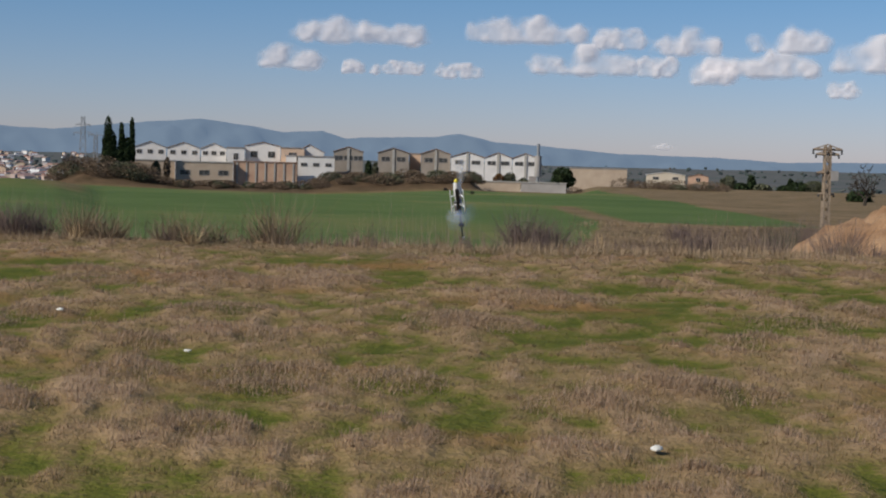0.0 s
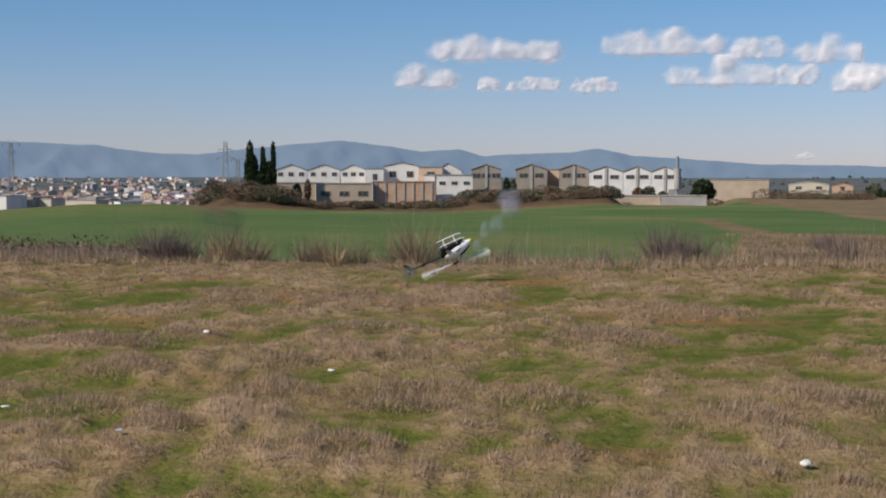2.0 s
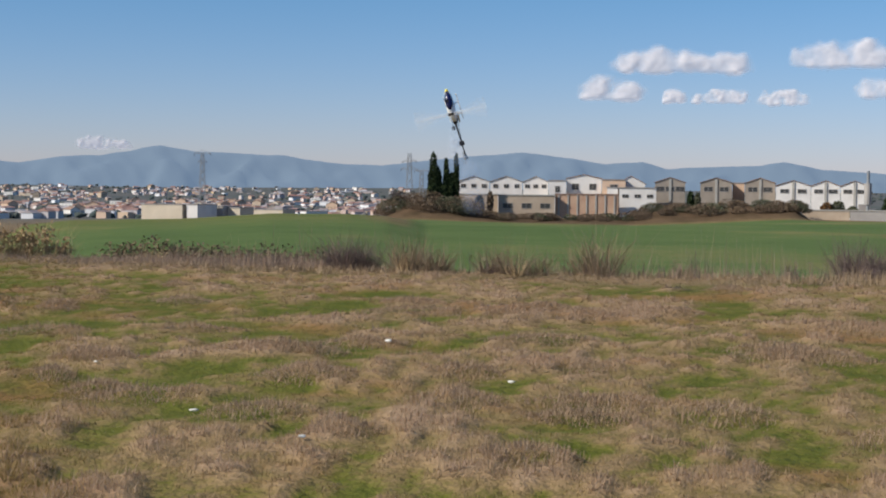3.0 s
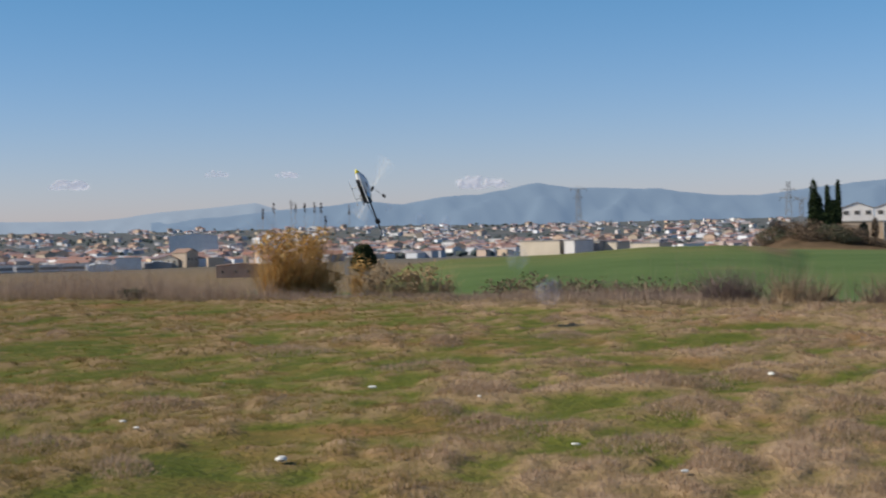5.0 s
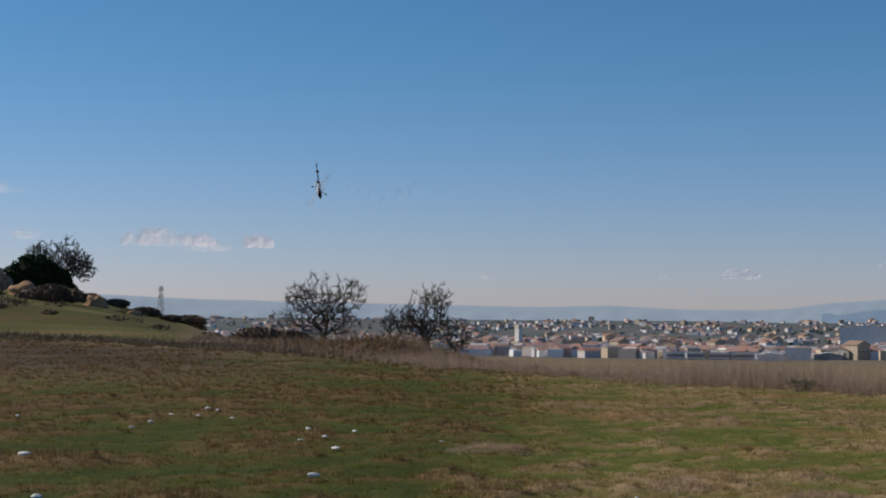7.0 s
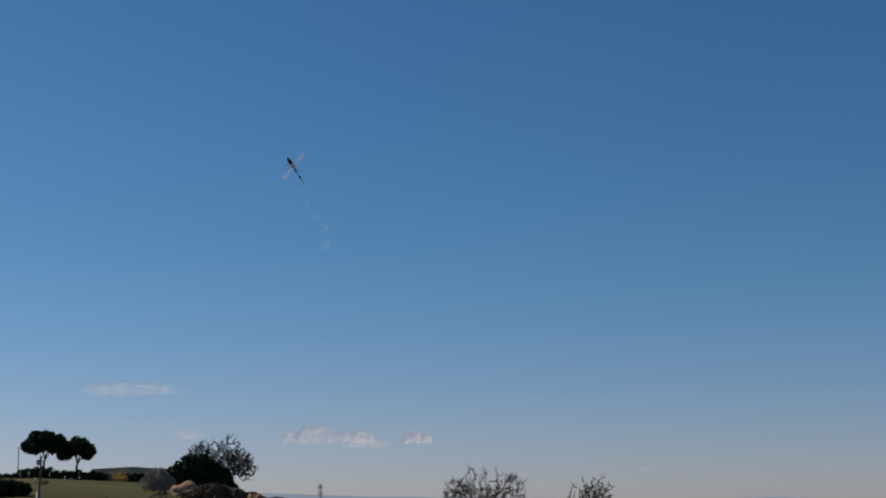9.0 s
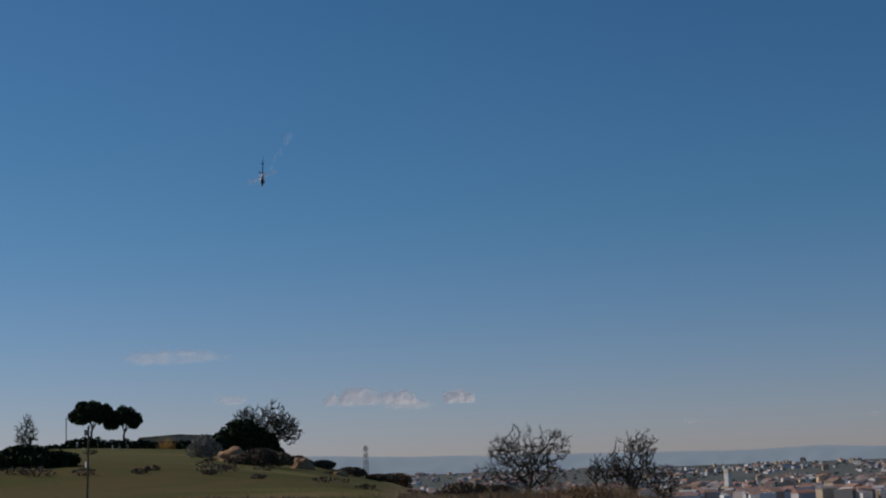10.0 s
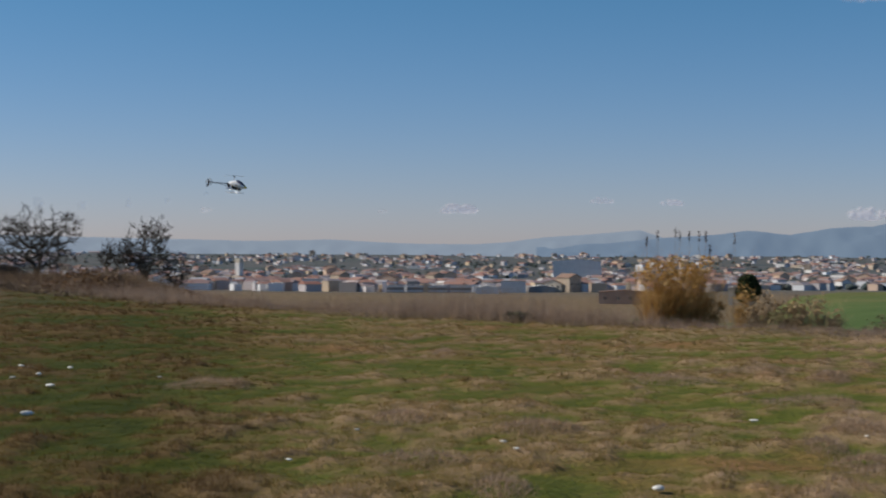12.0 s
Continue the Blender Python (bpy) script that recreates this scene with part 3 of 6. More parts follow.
def leaves(name, lobes, count, size, material, parent, seed, label="", flat=0.0):
    """A crown of many small leaf clumps within lobes (x, y, z, rx, ry, rz)."""
    rng = np.random.default_rng(seed)
    L = np.array(lobes, float)
    pick = rng.choice(len(L), count, p=(L[:, 3] * L[:, 4] * L[:, 5]) / (L[:, 3] * L[:, 4] * L[:, 5]).sum())
    d = rng.normal(size=(count, 3))
    d /= np.linalg.norm(d, axis=1)[:, None]
    c = L[pick, :3] + d * L[pick, 3:] * (0.55 + 0.5 * rng.random(count) ** 0.5)[:, None]
    u = rng.normal(size=(count, 3))
    u /= np.linalg.norm(u, axis=1)[:, None]
    v = np.cross(u, rng.normal(size=(count, 3)))
    v /= np.linalg.norm(v, axis=1)[:, None]
    s = size * (0.5 + rng.random(count))[:, None]
    V = np.stack([c - u * s, c + v * s * 0.5, c + u * s, c - v * s * 0.5], 1).reshape(-1, 3)
    F = np.arange(4 * count).reshape(-1, 4)
    ob = new(name, mesh_of(name, V.tolist(), F.tolist(), material))
    ob.parent = parent
    return tagged(ob, label)


def limbs(seed, height, width, count, low):
    """A bare tree's branches, grown towards points scattered in its crown: (start, end, radius, radius)."""
    rng = np.random.default_rng(seed)
    lobes = [(0.0, 0.0, 0.68, 0.5)] + [(math.cos(a) * 0.5, math.sin(a) * 0.5, rng.uniform(low + 0.15, 0.72), rng.uniform(0.28, 0.42)) for a in np.arange(6) * 1.05 + rng.random()]
    points = []
    while len(points) < count:
        x, y, z, r = lobes[rng.integers(len(lobes))]
        d = rng.normal(size=3)
        d *= rng.random() ** 0.45 / np.linalg.norm(d)
        q = np.array([(x + d[0] * r) * width / 2, (y + d[1] * r) * width / 2, (z + d[2] * r * 0.75) * height])
        if low * height < q[2] < height:
            points.append(q)
    fork = np.array([0.02 * width, 0, max(low, 0.12) * height * 0.9])
    nodes, parent = [np.array([0, 0, -0.3]), fork * [0.5, 0.5, 0.5], fork], [-1, 0, 1]
    points.sort(key=lambda q: np.linalg.norm(q - fork))
    for q in points:
        have = np.array(nodes[2:])
        gap = np.linalg.norm(have - q, axis=1) + 0.42 * np.linalg.norm(have - fork, axis=1)
        i = int(np.argmin(gap)) + 2
        a, n = nodes[i], 2 if np.linalg.norm(nodes[i] - q) < 0.12 * height else 4
        sag = rng.normal(0, 0.035, 3) * np.linalg.norm(q - a) + np.array([0, 0, -0.06 * np.linalg.norm(q - a)])
        for k in range(1, n + 1):
            u = k / n
            nodes.append(a + (q - a) * u + sag * 4 * u * (1 - u) + rng.normal(0, 0.008, 3) * height * (u < 1))
            parent.append(i)
            i = len(nodes) - 1
    load = np.zeros(len(nodes))
    for i in range(len(nodes) - 1, 0, -1):
        load[i] += 1.0 if load[i] == 0 else 0.0
        load[parent[i]] += load[i]
    thick = height * 0.045 * (load / load[0]) ** 0.56
    return [(Vector(nodes[parent[i]]), Vector(nodes[i]), thick[parent[i]] if parent[i] > 1 and load[parent[i]] < 2.5 * load[i] else thick[i] * 1.1, thick[i]) for i in range(1, len(nodes))]


def bare_tree(name, at, height, seed, label, width=1.0, count=420, low=0.15, turn=0.0, material=None, twig_width=0.03):
    """A leafless tree: width of its crown as a share of its height, count of its branch ends, low end of its crown."""
    t = thing(name, at, label, "tree", turn=turn)
    thick, fine = bmesh.new(), ([], [])
    rng = random.Random(seed)
    for a, b, r0, r1 in limbs(seed, height, width * height, count, low):
        if r1 > height * 0.0045:
            rod(thick, a, b, r0, r1, 6)
            continue
        sprigs = [(a, b)]
        for _ in range(5):
            d = (b - a).normalized() + Vector((rng.uniform(-1, 1), rng.uniform(-1, 1), rng.uniform(-0.4, 1))) * 0.6
            base = a.lerp(b, rng.random())
            sprigs.append((base, base + d.normalized() * height * rng.uniform(0.035, 0.085)))
        for j, (p, q) in enumerate(sprigs):
            r = max(r0, twig_width * 0.9) if j == 0 else twig_width * 0.6
            w = (q - p).cross(Vector((0.3, 1, 0.2))).normalized() * r
            w2 = (q - p).cross(w).normalized() * r
            e = 0.75 if j == 0 else 0.3
            i = len(fine[0])
            fine[0].extend([p + w, p - w, q - w * e, q + w * e, p + w2, p - w2, q - w2 * e, q + w2 * e])
            fine[1].extend([(i, i + 1, i + 2, i + 3), (i + 4, i + 5, i + 6, i + 7)])
    part("trunk", thick, bark, t, "dark forked trunk and limbs")
    ob = new("crown", mesh_of("crown", fine[0], fine[1], material or twig))
    ob.parent = t
    tagged(ob, "bare winter twigs")
    return t


def shrub(name, at, size, count, seed, material, label, width=0.8, turn=0.0, category="shrub", thick=0.012, droop=0.15):
    """A fan of thin stems from a common base."""
    rng = np.random.default_rng(seed)
    a, lean = rng.random(count) * 2 * math.pi, rng.random(count) ** 0.7 * width
    base = np.stack([np.cos(a), np.sin(a), 0 * a], 1) * (rng.random(count) * size * width * 0.45)[:, None]
    base[:, 2] = -0.05
    ln = size * (0.45 + 0.6 * rng.random(count))
    out = np.stack([np.cos(a) * np.sin(lean), np.sin(a) * np.sin(lean), np.cos(lean)], 1)
    mid = base + out * (ln * 0.6)[:, None] + rng.normal(0, 0.08 * size, (count, 3))
    tip = mid + (out + rng.normal(0, 0.45, (count, 3)) - np.array([0, 0, droop])) * (ln * 0.45)[:, None]
    side = np.cross(out, rng.normal(size=(count, 3)))
    side /= np.linalg.norm(side, axis=1)[:, None]
    w = side * thick
    V = np.stack([base - w, base + w, mid + w * 0.7, mid - w * 0.7, tip], 1).reshape(-1, 3)
    i = np.arange(count)[:, None] * 5
    F = [tuple(f) for f in np.concatenate([i, i + 1, i + 2, i + 3], 1)] + [tuple(f) for f in np.concatenate([i + 3, i + 2, i + 4], 1)]
    ob = new(name, mesh_of(name, V.tolist(), F, material))
    ob.matrix_basis = Matrix.Translation(at) @ pose(0, 0, 0, 0, 0, turn)
    return tagged(ob, label, category)


def evergreen(name, at, lobes, count, size, material, seed, label, category="tree", trunk=None, turn=0.0):
    t = thing(name, at, label, category, turn=turn)
    bm = bmesh.new()
    for a, b, r0, r1 in trunk or [((0, 0, -0.2), (0, 0, lobes[0][2]), 0.15, 0.08)]:
        rod(bm, a, b, r0, r1, 7)
    part("trunk", bm, bark, t, "brown trunk")
    leaves("crown", lobes, count, size, material, t, seed, "dense foliage")
    return t


def gable(bm, w, d, z0, z1, z2):
    """A body with a gable to the front: half width, depth, base, eave, ridge."""
    ring = [(-w, z0), (w, z0), (w, z1), (0, z2), (-w, z1)]
    loft(bm, [[(x, y, z) for x, z in ring] for y in (0, d)])
    bmesh.ops.recalc_face_normals(bm, faces=bm.faces)


def roof_slabs(bm, w, d, z1, z2, over=0.25, thick=0.14):
    for s in (1, -1):
        slope = (z2 - z1) / w
        pts = [(0, z2 + 0.02), (s * (w + over), z1 - slope * over + 0.02), (s * (w + over), z1 - slope * over + 0.02 + thick), (0, z2 + 0.02 + thick)]
        loft(bm, [[(x, y, z) for x, z in pts] for y in (-over, d + over)])
    bmesh.ops.recalc_face_normals(bm, faces=bm.faces)


def window(parent, x, z, w, h, frame_mat=None, y=0.0):
    bm = bmesh.new()
    t = 0.06
    for x0, x1, z0, z1 in ((x - w / 2 - t, x + w / 2 + t, z + h / 2, z + h / 2 + t), (x - w / 2 - t, x + w / 2 + t, z - h / 2 - t, z - h / 2),
                           (x - w / 2 - t, x - w / 2, z - h / 2, z + h / 2), (x + w / 2, x + w / 2 + t, z - h / 2, z + h / 2), (x - 0.04, x + 0.04, z - h / 2, z + h / 2)):
        box(bm, x0, x1, y - 0.1, y + 0.05, z0, z1)
    f = part("window", bm, frame_mat or greywall, parent)
    bm = bmesh.new()
    box(bm, x - w / 2, x + w / 2, y - 0.03, y + 0.04, z - h / 2, z + h / 2)
    part("pane", bm, glass_dark, f, "dark glass pane")


def hall(az0, az1, r, base, eave, top, wall, roof, label, wins=0, win_z=None, win=(2.2, 1.1), depth=30.0, name="warehouse", pilaster=False, door=None, yaw=0.0):
    """A gabled or flat hall whose front spans two azimuths, with heights in metres."""
    az, w = (az0 + az1) / 2, abs(radians(az0 - az1)) * r / 2
    a = radians(az)
    t = thing(name, (-math.sin(a) * r, math.cos(a) * r, base), label, "industrial building", turn=az + yaw)
    bm = bmesh.new()
    h1, h2 = eave - base, top - base
    if h2 > h1 + 0.1:
        gable(bm, w, depth, -1.0, h1, h2)
        part("wall", bm, wall, t)
        bm = bmesh.new()
        roof_slabs(bm, w, depth, h1, h2)
        part("roof", bm, roof, t, "low pitched roof")
    else:
        box(bm, -w, w, 0, depth, -1.0, h1)
        part("wall", bm, wall, t)
        bm = bmesh.new()
        box(bm, -w - 0.15, w + 0.15, -0.15, depth + 0.15, h1, h1 + 0.3)
        part("parapet", bm, roof, t)
    if pilaster:
        bm = bmesh.new()
        box(bm, -0.35, 0.35, -0.25, 0.0, -1.0, h2 - 0.3)
        part("pilaster", bm, concrete, t)
    for i in range(wins):
        x = (-w + 2 * w * (i + 0.5) / wins)
        window(t, x, (win_z if win_z is not None else (h1 + base) * 0.5) - base, *win, y=0.0)
    if door:
        bm = bmesh.new()
        box(bm, door[0] - door[1] / 2, door[0] + door[1] / 2, -0.12, 0.05, -0.5, door[2])
        part("door", bm, roof_grey, t, "roll-up door")
    return t

# ---- the warehouses on the rise ----
def top_at(r, el):
    return EYE + r * math.tan(radians(el))


B = -4.2
for az0, az1 in ((6.79, 5.64), (5.6, 4.42), (4.38, 3.46)):
    hall(az0, az1, 440, B, top_at(440, 0.46), top_at(440, 0.66), plaster, roof_grey, "white gabled warehouse with small square windows", 3, top_at(440, 0.3), (1.3, 1.0))
hall(3.44, 2.8, 425, B, top_at(425, 0.5), top_at(425, 0.5), plaster, roof_grey, "plain white flat-roofed workshop", 1, top_at(425, 0.2), (1.2, 1.6))
hall(2.78, 1.5, 430, B, top_at(430, 0.6), top_at(430, 0.74), plaster, roof_tile, "tall cream-white workshop with a clay roof", 2, top_at(430, 0.3), (1.8, 1.6))
hall(1.48, 0.62, 428, B, top_at(428, 0.55), top_at(428, 0.55), peach, roof_grey, "peach rendered flat-roofed workshop", 1, top_at(428, 0.28), (2.0, 1.6))
hall(0.95, -0.1, 445, B, top_at(445, 0.42), top_at(445, 0.7), plaster, roof_tile, "white gabled warehouse behind the yard")
hall(1.29, 0.9, 412, B, top_at(412, 0.26), top_at(412, 0.26), plaster, roof_grey, "white lean-to beside the workshop")
hall(0.85, -0.5, 405, B, top_at(405, 0.25), top_at(405, 0.25), plaster, roof_grey, "white flat-roofed building with three small windows", 3, top_at(405, -0.03), (1.5, 0.8), 22)
hall(6.75, 5.32, 404, B, top_at(404, -0.03), top_at(404, -0.03), tan_wall, concrete, "long tan boundary building under the warehouses", 0, depth=10, name="boundary_building")
hall(5.3, 3.22, 400, B, top_at(400, -0.05), top_at(400, -0.05), tan_wall, concrete, "tan yard building with three blocked windows", 3, top_at(400, -0.42), (2.4, 1.2), 10, name="boundary_building")
wall = hall(3.2, 0.88, 402, B, top_at(402, 0.0), top_at(402, 0.0), rust_wall, roof_tile, "long terracotta yard wall with concrete posts", depth=0.5, name="yard_wall")
for i in range(7):
    bm = bmesh.new()
    x = -7.2 + 2.4 * i
    box(bm, x - 0.2, x + 0.2, -0.2, 0.0, -1, top_at(402, 0.0) - B - 0.1)
    part("post", bm, concrete, wall, "concrete post")
for az0, az1, wins in ((-0.46, -1.55, 3), (-2.1, -3.24, 2), (-3.7, -4.78, 2)):
    hall(az0, az1, 430, B, top_at(430, 0.48), top_at(430, 0.66), taupe, roof_tile, "taupe block warehouse with a low clay gable", wins, top_at(430, 0.25), (2.3, 1.2), pilaster=True)
hall(-3.26, -3.68, 440, B, top_at(440, 0.46), top_at(440, 0.46), peach, roof_grey, "narrow cream infill between warehouses")
for az0, az1 in ((-4.8, -6.03), (-6.05, -7.06), (-7.08, -8.05)):
    hall(az0, az1, 428, B, top_at(428, 0.39), top_at(428, 0.58), plaster, roof_tile, "whitish gabled warehouse with a central pilaster", 2, top_at(428, 0.2), (2.2, 1.0), pilaster=True, door=(2.5, 3.0, 4.0))
for az0, az1, tone in ((-5.72, -7.4, tan_wall), (-7.42, -9.08, greywall)):
    hall(az0, az1, 398, B - 0.6, top_at(398, -0.5), top_at(398, -0.5), tone, concrete, "low rendered garden wall along the crop", depth=0.4, name="garden_wall")
hall(-9.2, -11.3, 520, B, top_at(520, 0.08), top_at(520, 0.08), tan_wall, roof_grey, "long low tan hall with a flat roof", depth=25)
hall(-12.0, -13.42, 560, B, top_at(560, -0.08), top_at(560, 0.03), cream, plaster, "low cream hall with a pale roof", 2, top_at(560, -0.2), (2, 1), 25)
hall(-13.52, -14.26, 540, B, top_at(540, -0.12), top_at(540, -0.02), rust_wall, roof_tile, "small brick-red farm house with a white shed door", 1, top_at(540, -0.22), (1.4, 1.2), 8, name="farm_house", door=(-0.6, 3.0, 2.4))
hall(18.49, 16.83, 520, -13.5, top_at(520, -0.5), top_at(520, -0.5), cream, roof_grey, "long cream farm shed", depth=14, name="farm_shed", yaw=-28)
hall(16.8, 16.35, 516, -13.5, top_at(516, -0.5), top_at(516, -0.5), plaster, roof_grey, "white gable of a farm shed", depth=14, name="farm_shed", yaw=-28)
hall(16.3, 15.4, 530, -13.5, top_at(530, -0.55), top_at(530, -0.55), greywall, roof_grey, "grey metal farm shed", depth=14, name="farm_shed", yaw=-28)
hall(15.3, 14.8, 530, -13.5, top_at(530, -0.6), top_at(530, -0.6), cream, roof_grey, "small cream farm shed", depth=10, name="farm_shed", yaw=-28)
hall(14.4, 13.2, 560, -13.5, top_at(560, -0.66), top_at(560, -0.66), cream, roof_grey, "long low cream farm shed", depth=10, name="farm_shed", yaw=-28)


def lattice(name, at, height, w0, w1, arms, label, braces=9, thick=0.09, metal=None):
    t = thing(name, at, label, "pylon")
    bm = bmesh.new()
    for sx, sy in ((1, 1), (1, -1), (-1, 1), (-1, -1)):
        rod(bm, (sx * w0, sy * w0, -0.5), (sx * w1, sy * w1, height), thick, thick * 0.7, 4)
    part("leg_frame", bm, metal or steel, t)
    bm = bmesh.new()
    for i in range(braces):
        u0, u1 = i / braces, (i + 1) / braces
        a, b = w0 + (w1 - w0) * u0, w0 + (w1 - w0) * u1
        for s in (1, -1):
            rod(bm, (-a, s * a, u0 * height), (b, s * b, u1 * height), thick * 0.6, n=4)
            rod(bm, (a, s * a, u0 * height), (-b, s * b, u1 * height), thick * 0.6, n=4)
            rod(bm, (s * a, -a, u0 * height), (s * b, b, u1 * height), thick * 0.6, n=4)
    part("bracing", bm, metal or steel, t)
    for z, half in arms:
        bm = rod(bmesh.new(), (-half, 0, z), (half, 0, z), thick * 1.1, n=5)
        rod(bm, (-half, 0, z), (0, 0, z + half * 0.35), thick * 0.6, n=4)
        rod(bm, (half, 0, z), (0, 0, z + half * 0.35), thick * 0.6, n=4)
        arm = part("crossarm", bm, metal or steel, t)
        for x in (-half, half):
            part("insulator", rod(bmesh.new(), (x, 0, z), (x, 0, z - half * 0.35), thick * 0.9, n=5), glass_dark, arm)
    return t


def far_spot(az, r, z):
    a = radians(az)
    return (-math.sin(a) * r, math.cos(a) * r, z)


lattice("pylon", far_spot(8.6, 900, -17), top_at(900, 1.5) + 17, 2.6, 0.9, ((top_at(900, 1.2) + 17, 4.0), (top_at(900, 0.9) + 17, 5.0)), "tall grey lattice power pylon", thick=0.16)
lattice("pylon", far_spot(16.2, 1100, -19), top_at(1100, 1.42) + 19, 2.6, 0.9, ((top_at(1100, 1.4) + 19, 6.0), (top_at(1100, 1.1) + 19, 3.0)), "tall grey lattice power pylon", thick=0.2)
lattice("pylon", far_spot(8.15, 800, -17), top_at(800, 0.85) + 17, 1.2, 0.8, ((top_at(800, 0.84) + 17, 3.6),), "slim grey pole with a wide crossarm", thick=0.16)
lattice("pylon", far_spot(56.03, 700, -10), top_at(700, 1.31) + 10, 1.5, 0.5, ((top_at(700, 1.2) + 10, 2.0),), "slender grey mast beyond the hill", thick=0.12)
right_pole = lattice("power_pole", spot(-18.45, 82), 4.7, 0.16, 0.14, ((4.5, 0.75), (4.25, 0.6), (3.3, 0.55), (2.2, 0.4)), "weathered double power pole with crossarms and a transformer", 10, 0.06, pole_wood)
bm = bmesh.new()
box(bm, 0.15, 0.55, -0.2, 0.2, 2.9, 3.4)
part("transformer", bm, greywall, right_pole, "grey transformer box")
chim = thing("chimney_stack", far_spot(-8.02, 420, B), "grey steel chimney stack beside the warehouses", "chimney")
part("pipe", rod(bmesh.new(), (0, 0, -1), (0, 0, top_at(420, 0.95) - B), 0.5, 0.4, 12), steel, chim)
part("collar", rod(bmesh.new(), (0, 0, 4), (0, 0, 9.6), 0.95, 0.95, 12), greywall, chim)

# ---- trees round the warehouses ----
for az, top, w in ((7.72, 1.4, 1.5), (7.58, 0.9, 1.6), (7.24, 1.22, 0.9), (7.05, 0.7, 1.3), (6.87, 1.38, 0.8), (7.35, 0.3, 2.2), (7.1, 0.1, 2.4)):
    r = 395
    h = top_at(r, top) + 4.4
    evergreen("cypress", far_spot(az, r, -4.5), [(0.1 * (i % 2), 0, h * (0.1 + 0.135 * i), w * (1.0 if i < 4 else 1.45 - 0.14 * i), w * (1.0 if i < 4 else 1.45 - 0.14 * i), h * 0.15) for i in range(7)], 5200, 0.3, leaf_dark, int(az * 100), "tall dark columnar cypress", "tree")
evergreen("round_tree", far_spot(-8.95, 400, -4.6), [(0, 0, 5.0, 2.6, 2.4, 2.0), (-1.2, 0, 3.4, 2.0, 2.0, 1.6), (1.3, 0, 3.6, 2.0, 2.0, 1.6)], 2600, 0.35, leaf_dark, 41, "dark round evergreen tree beside the garden wall")
for i, (az, r, h, w) in enumerate(((-14.98, 480, 5.2, 2.6), (-15.45, 470, 3.5, 2.2), (-15.8, 490, 5.8, 1.3), (-16.2, 480, 3.2, 2.6), (-17.2, 470, 5.0, 1.0), (-17.5, 460, 4.2, 3.0), (-18.0, 460, 4.6, 3.0), (-17.0, 470, 3.0, 2.4), (-19.6, 300, 3.4, 2.2))):
    evergreen("field_tree", far_spot(az, r, -4.3), [(0, 0, h * 0.62, w, w, h * 0.4), (w * 0.5, 0, h * 0.4, w * 0.7, w * 0.7, h * 0.3)], 900, 0.4, leaf_dark if i % 3 else leaf_olive, 60 + i, "dark evergreen tree at the far field edge")
for i, (az, h, w, m) in enumerate(((-1.75, 7.2, 0.9, leaf_dark), (-2.0, 6.6, 0.9, leaf_olive), (-3.4, 5.0, 1.6, leaf_olive), (6.0, 5.6, 1.2, leaf_olive), (5.6, 6.5, 0.8, brush_brown), (-6.6, 4.6, 1.6, leaf_rust), (-7.0, 5.0, 1.8, leaf_olive), (-7.5, 3.6, 1.6, leaf_olive))):
    evergreen("yard_tree", far_spot(az, 412 if az < -1 else 398, -4.4), [(0, 0, h * 0.6, w, w, h * 0.42)], 800, 0.3, m, 90 + i, "small tree in the warehouse yard")

rs = random.Random(5)
for i in range(130):
    az = rs.uniform(-5.7, 9.6) if i < 116 else rs.uniform(-15, -9)
    r = rs.uniform(384, 396)
    big = 1.9 if 6.5 < az < 9.4 else (1.35 if az < -0.3 else 1.1)
    h = rs.uniform(1.2, 2.1) * big
    if 1.0 < az < 5.4:
        h *= 0.8
    leaves("scrub_bush", [(0, 0, h * 0.4, h * 1.1, h * 0.8, h * 0.55), (h * 0.8, 0, h * 0.25, h * 0.8, h * 0.7, h * 0.35)], 1100, 0.1 * h ** 0.5, brush_brown if rs.random() < 0.75 else leaf_olive, None, 200 + i).matrix_basis = Matrix.Translation(spot(az, r, -0.1)) @ pose(0, 0, 0, 0, 0, az)
for ob in list(scene.objects):
    if ob.name.startswith("scrub_bush"):
        tagged(ob, "brown winter scrub on the bank above the crop", "bush", "bank scrub")
bare_tree("bare_tree", spot(9.0, 391), 5.6, 7, "grey leafless tree on the bank beside the cypresses", 1.1, 160, material=twig_mauve, twig_width=0.05)
bare_tree("bare_tree", spot(-19.8, 240), 6.0, 17, "grey leafless tree behind the earth bank", 1.0, 160, twig_width=0.04)

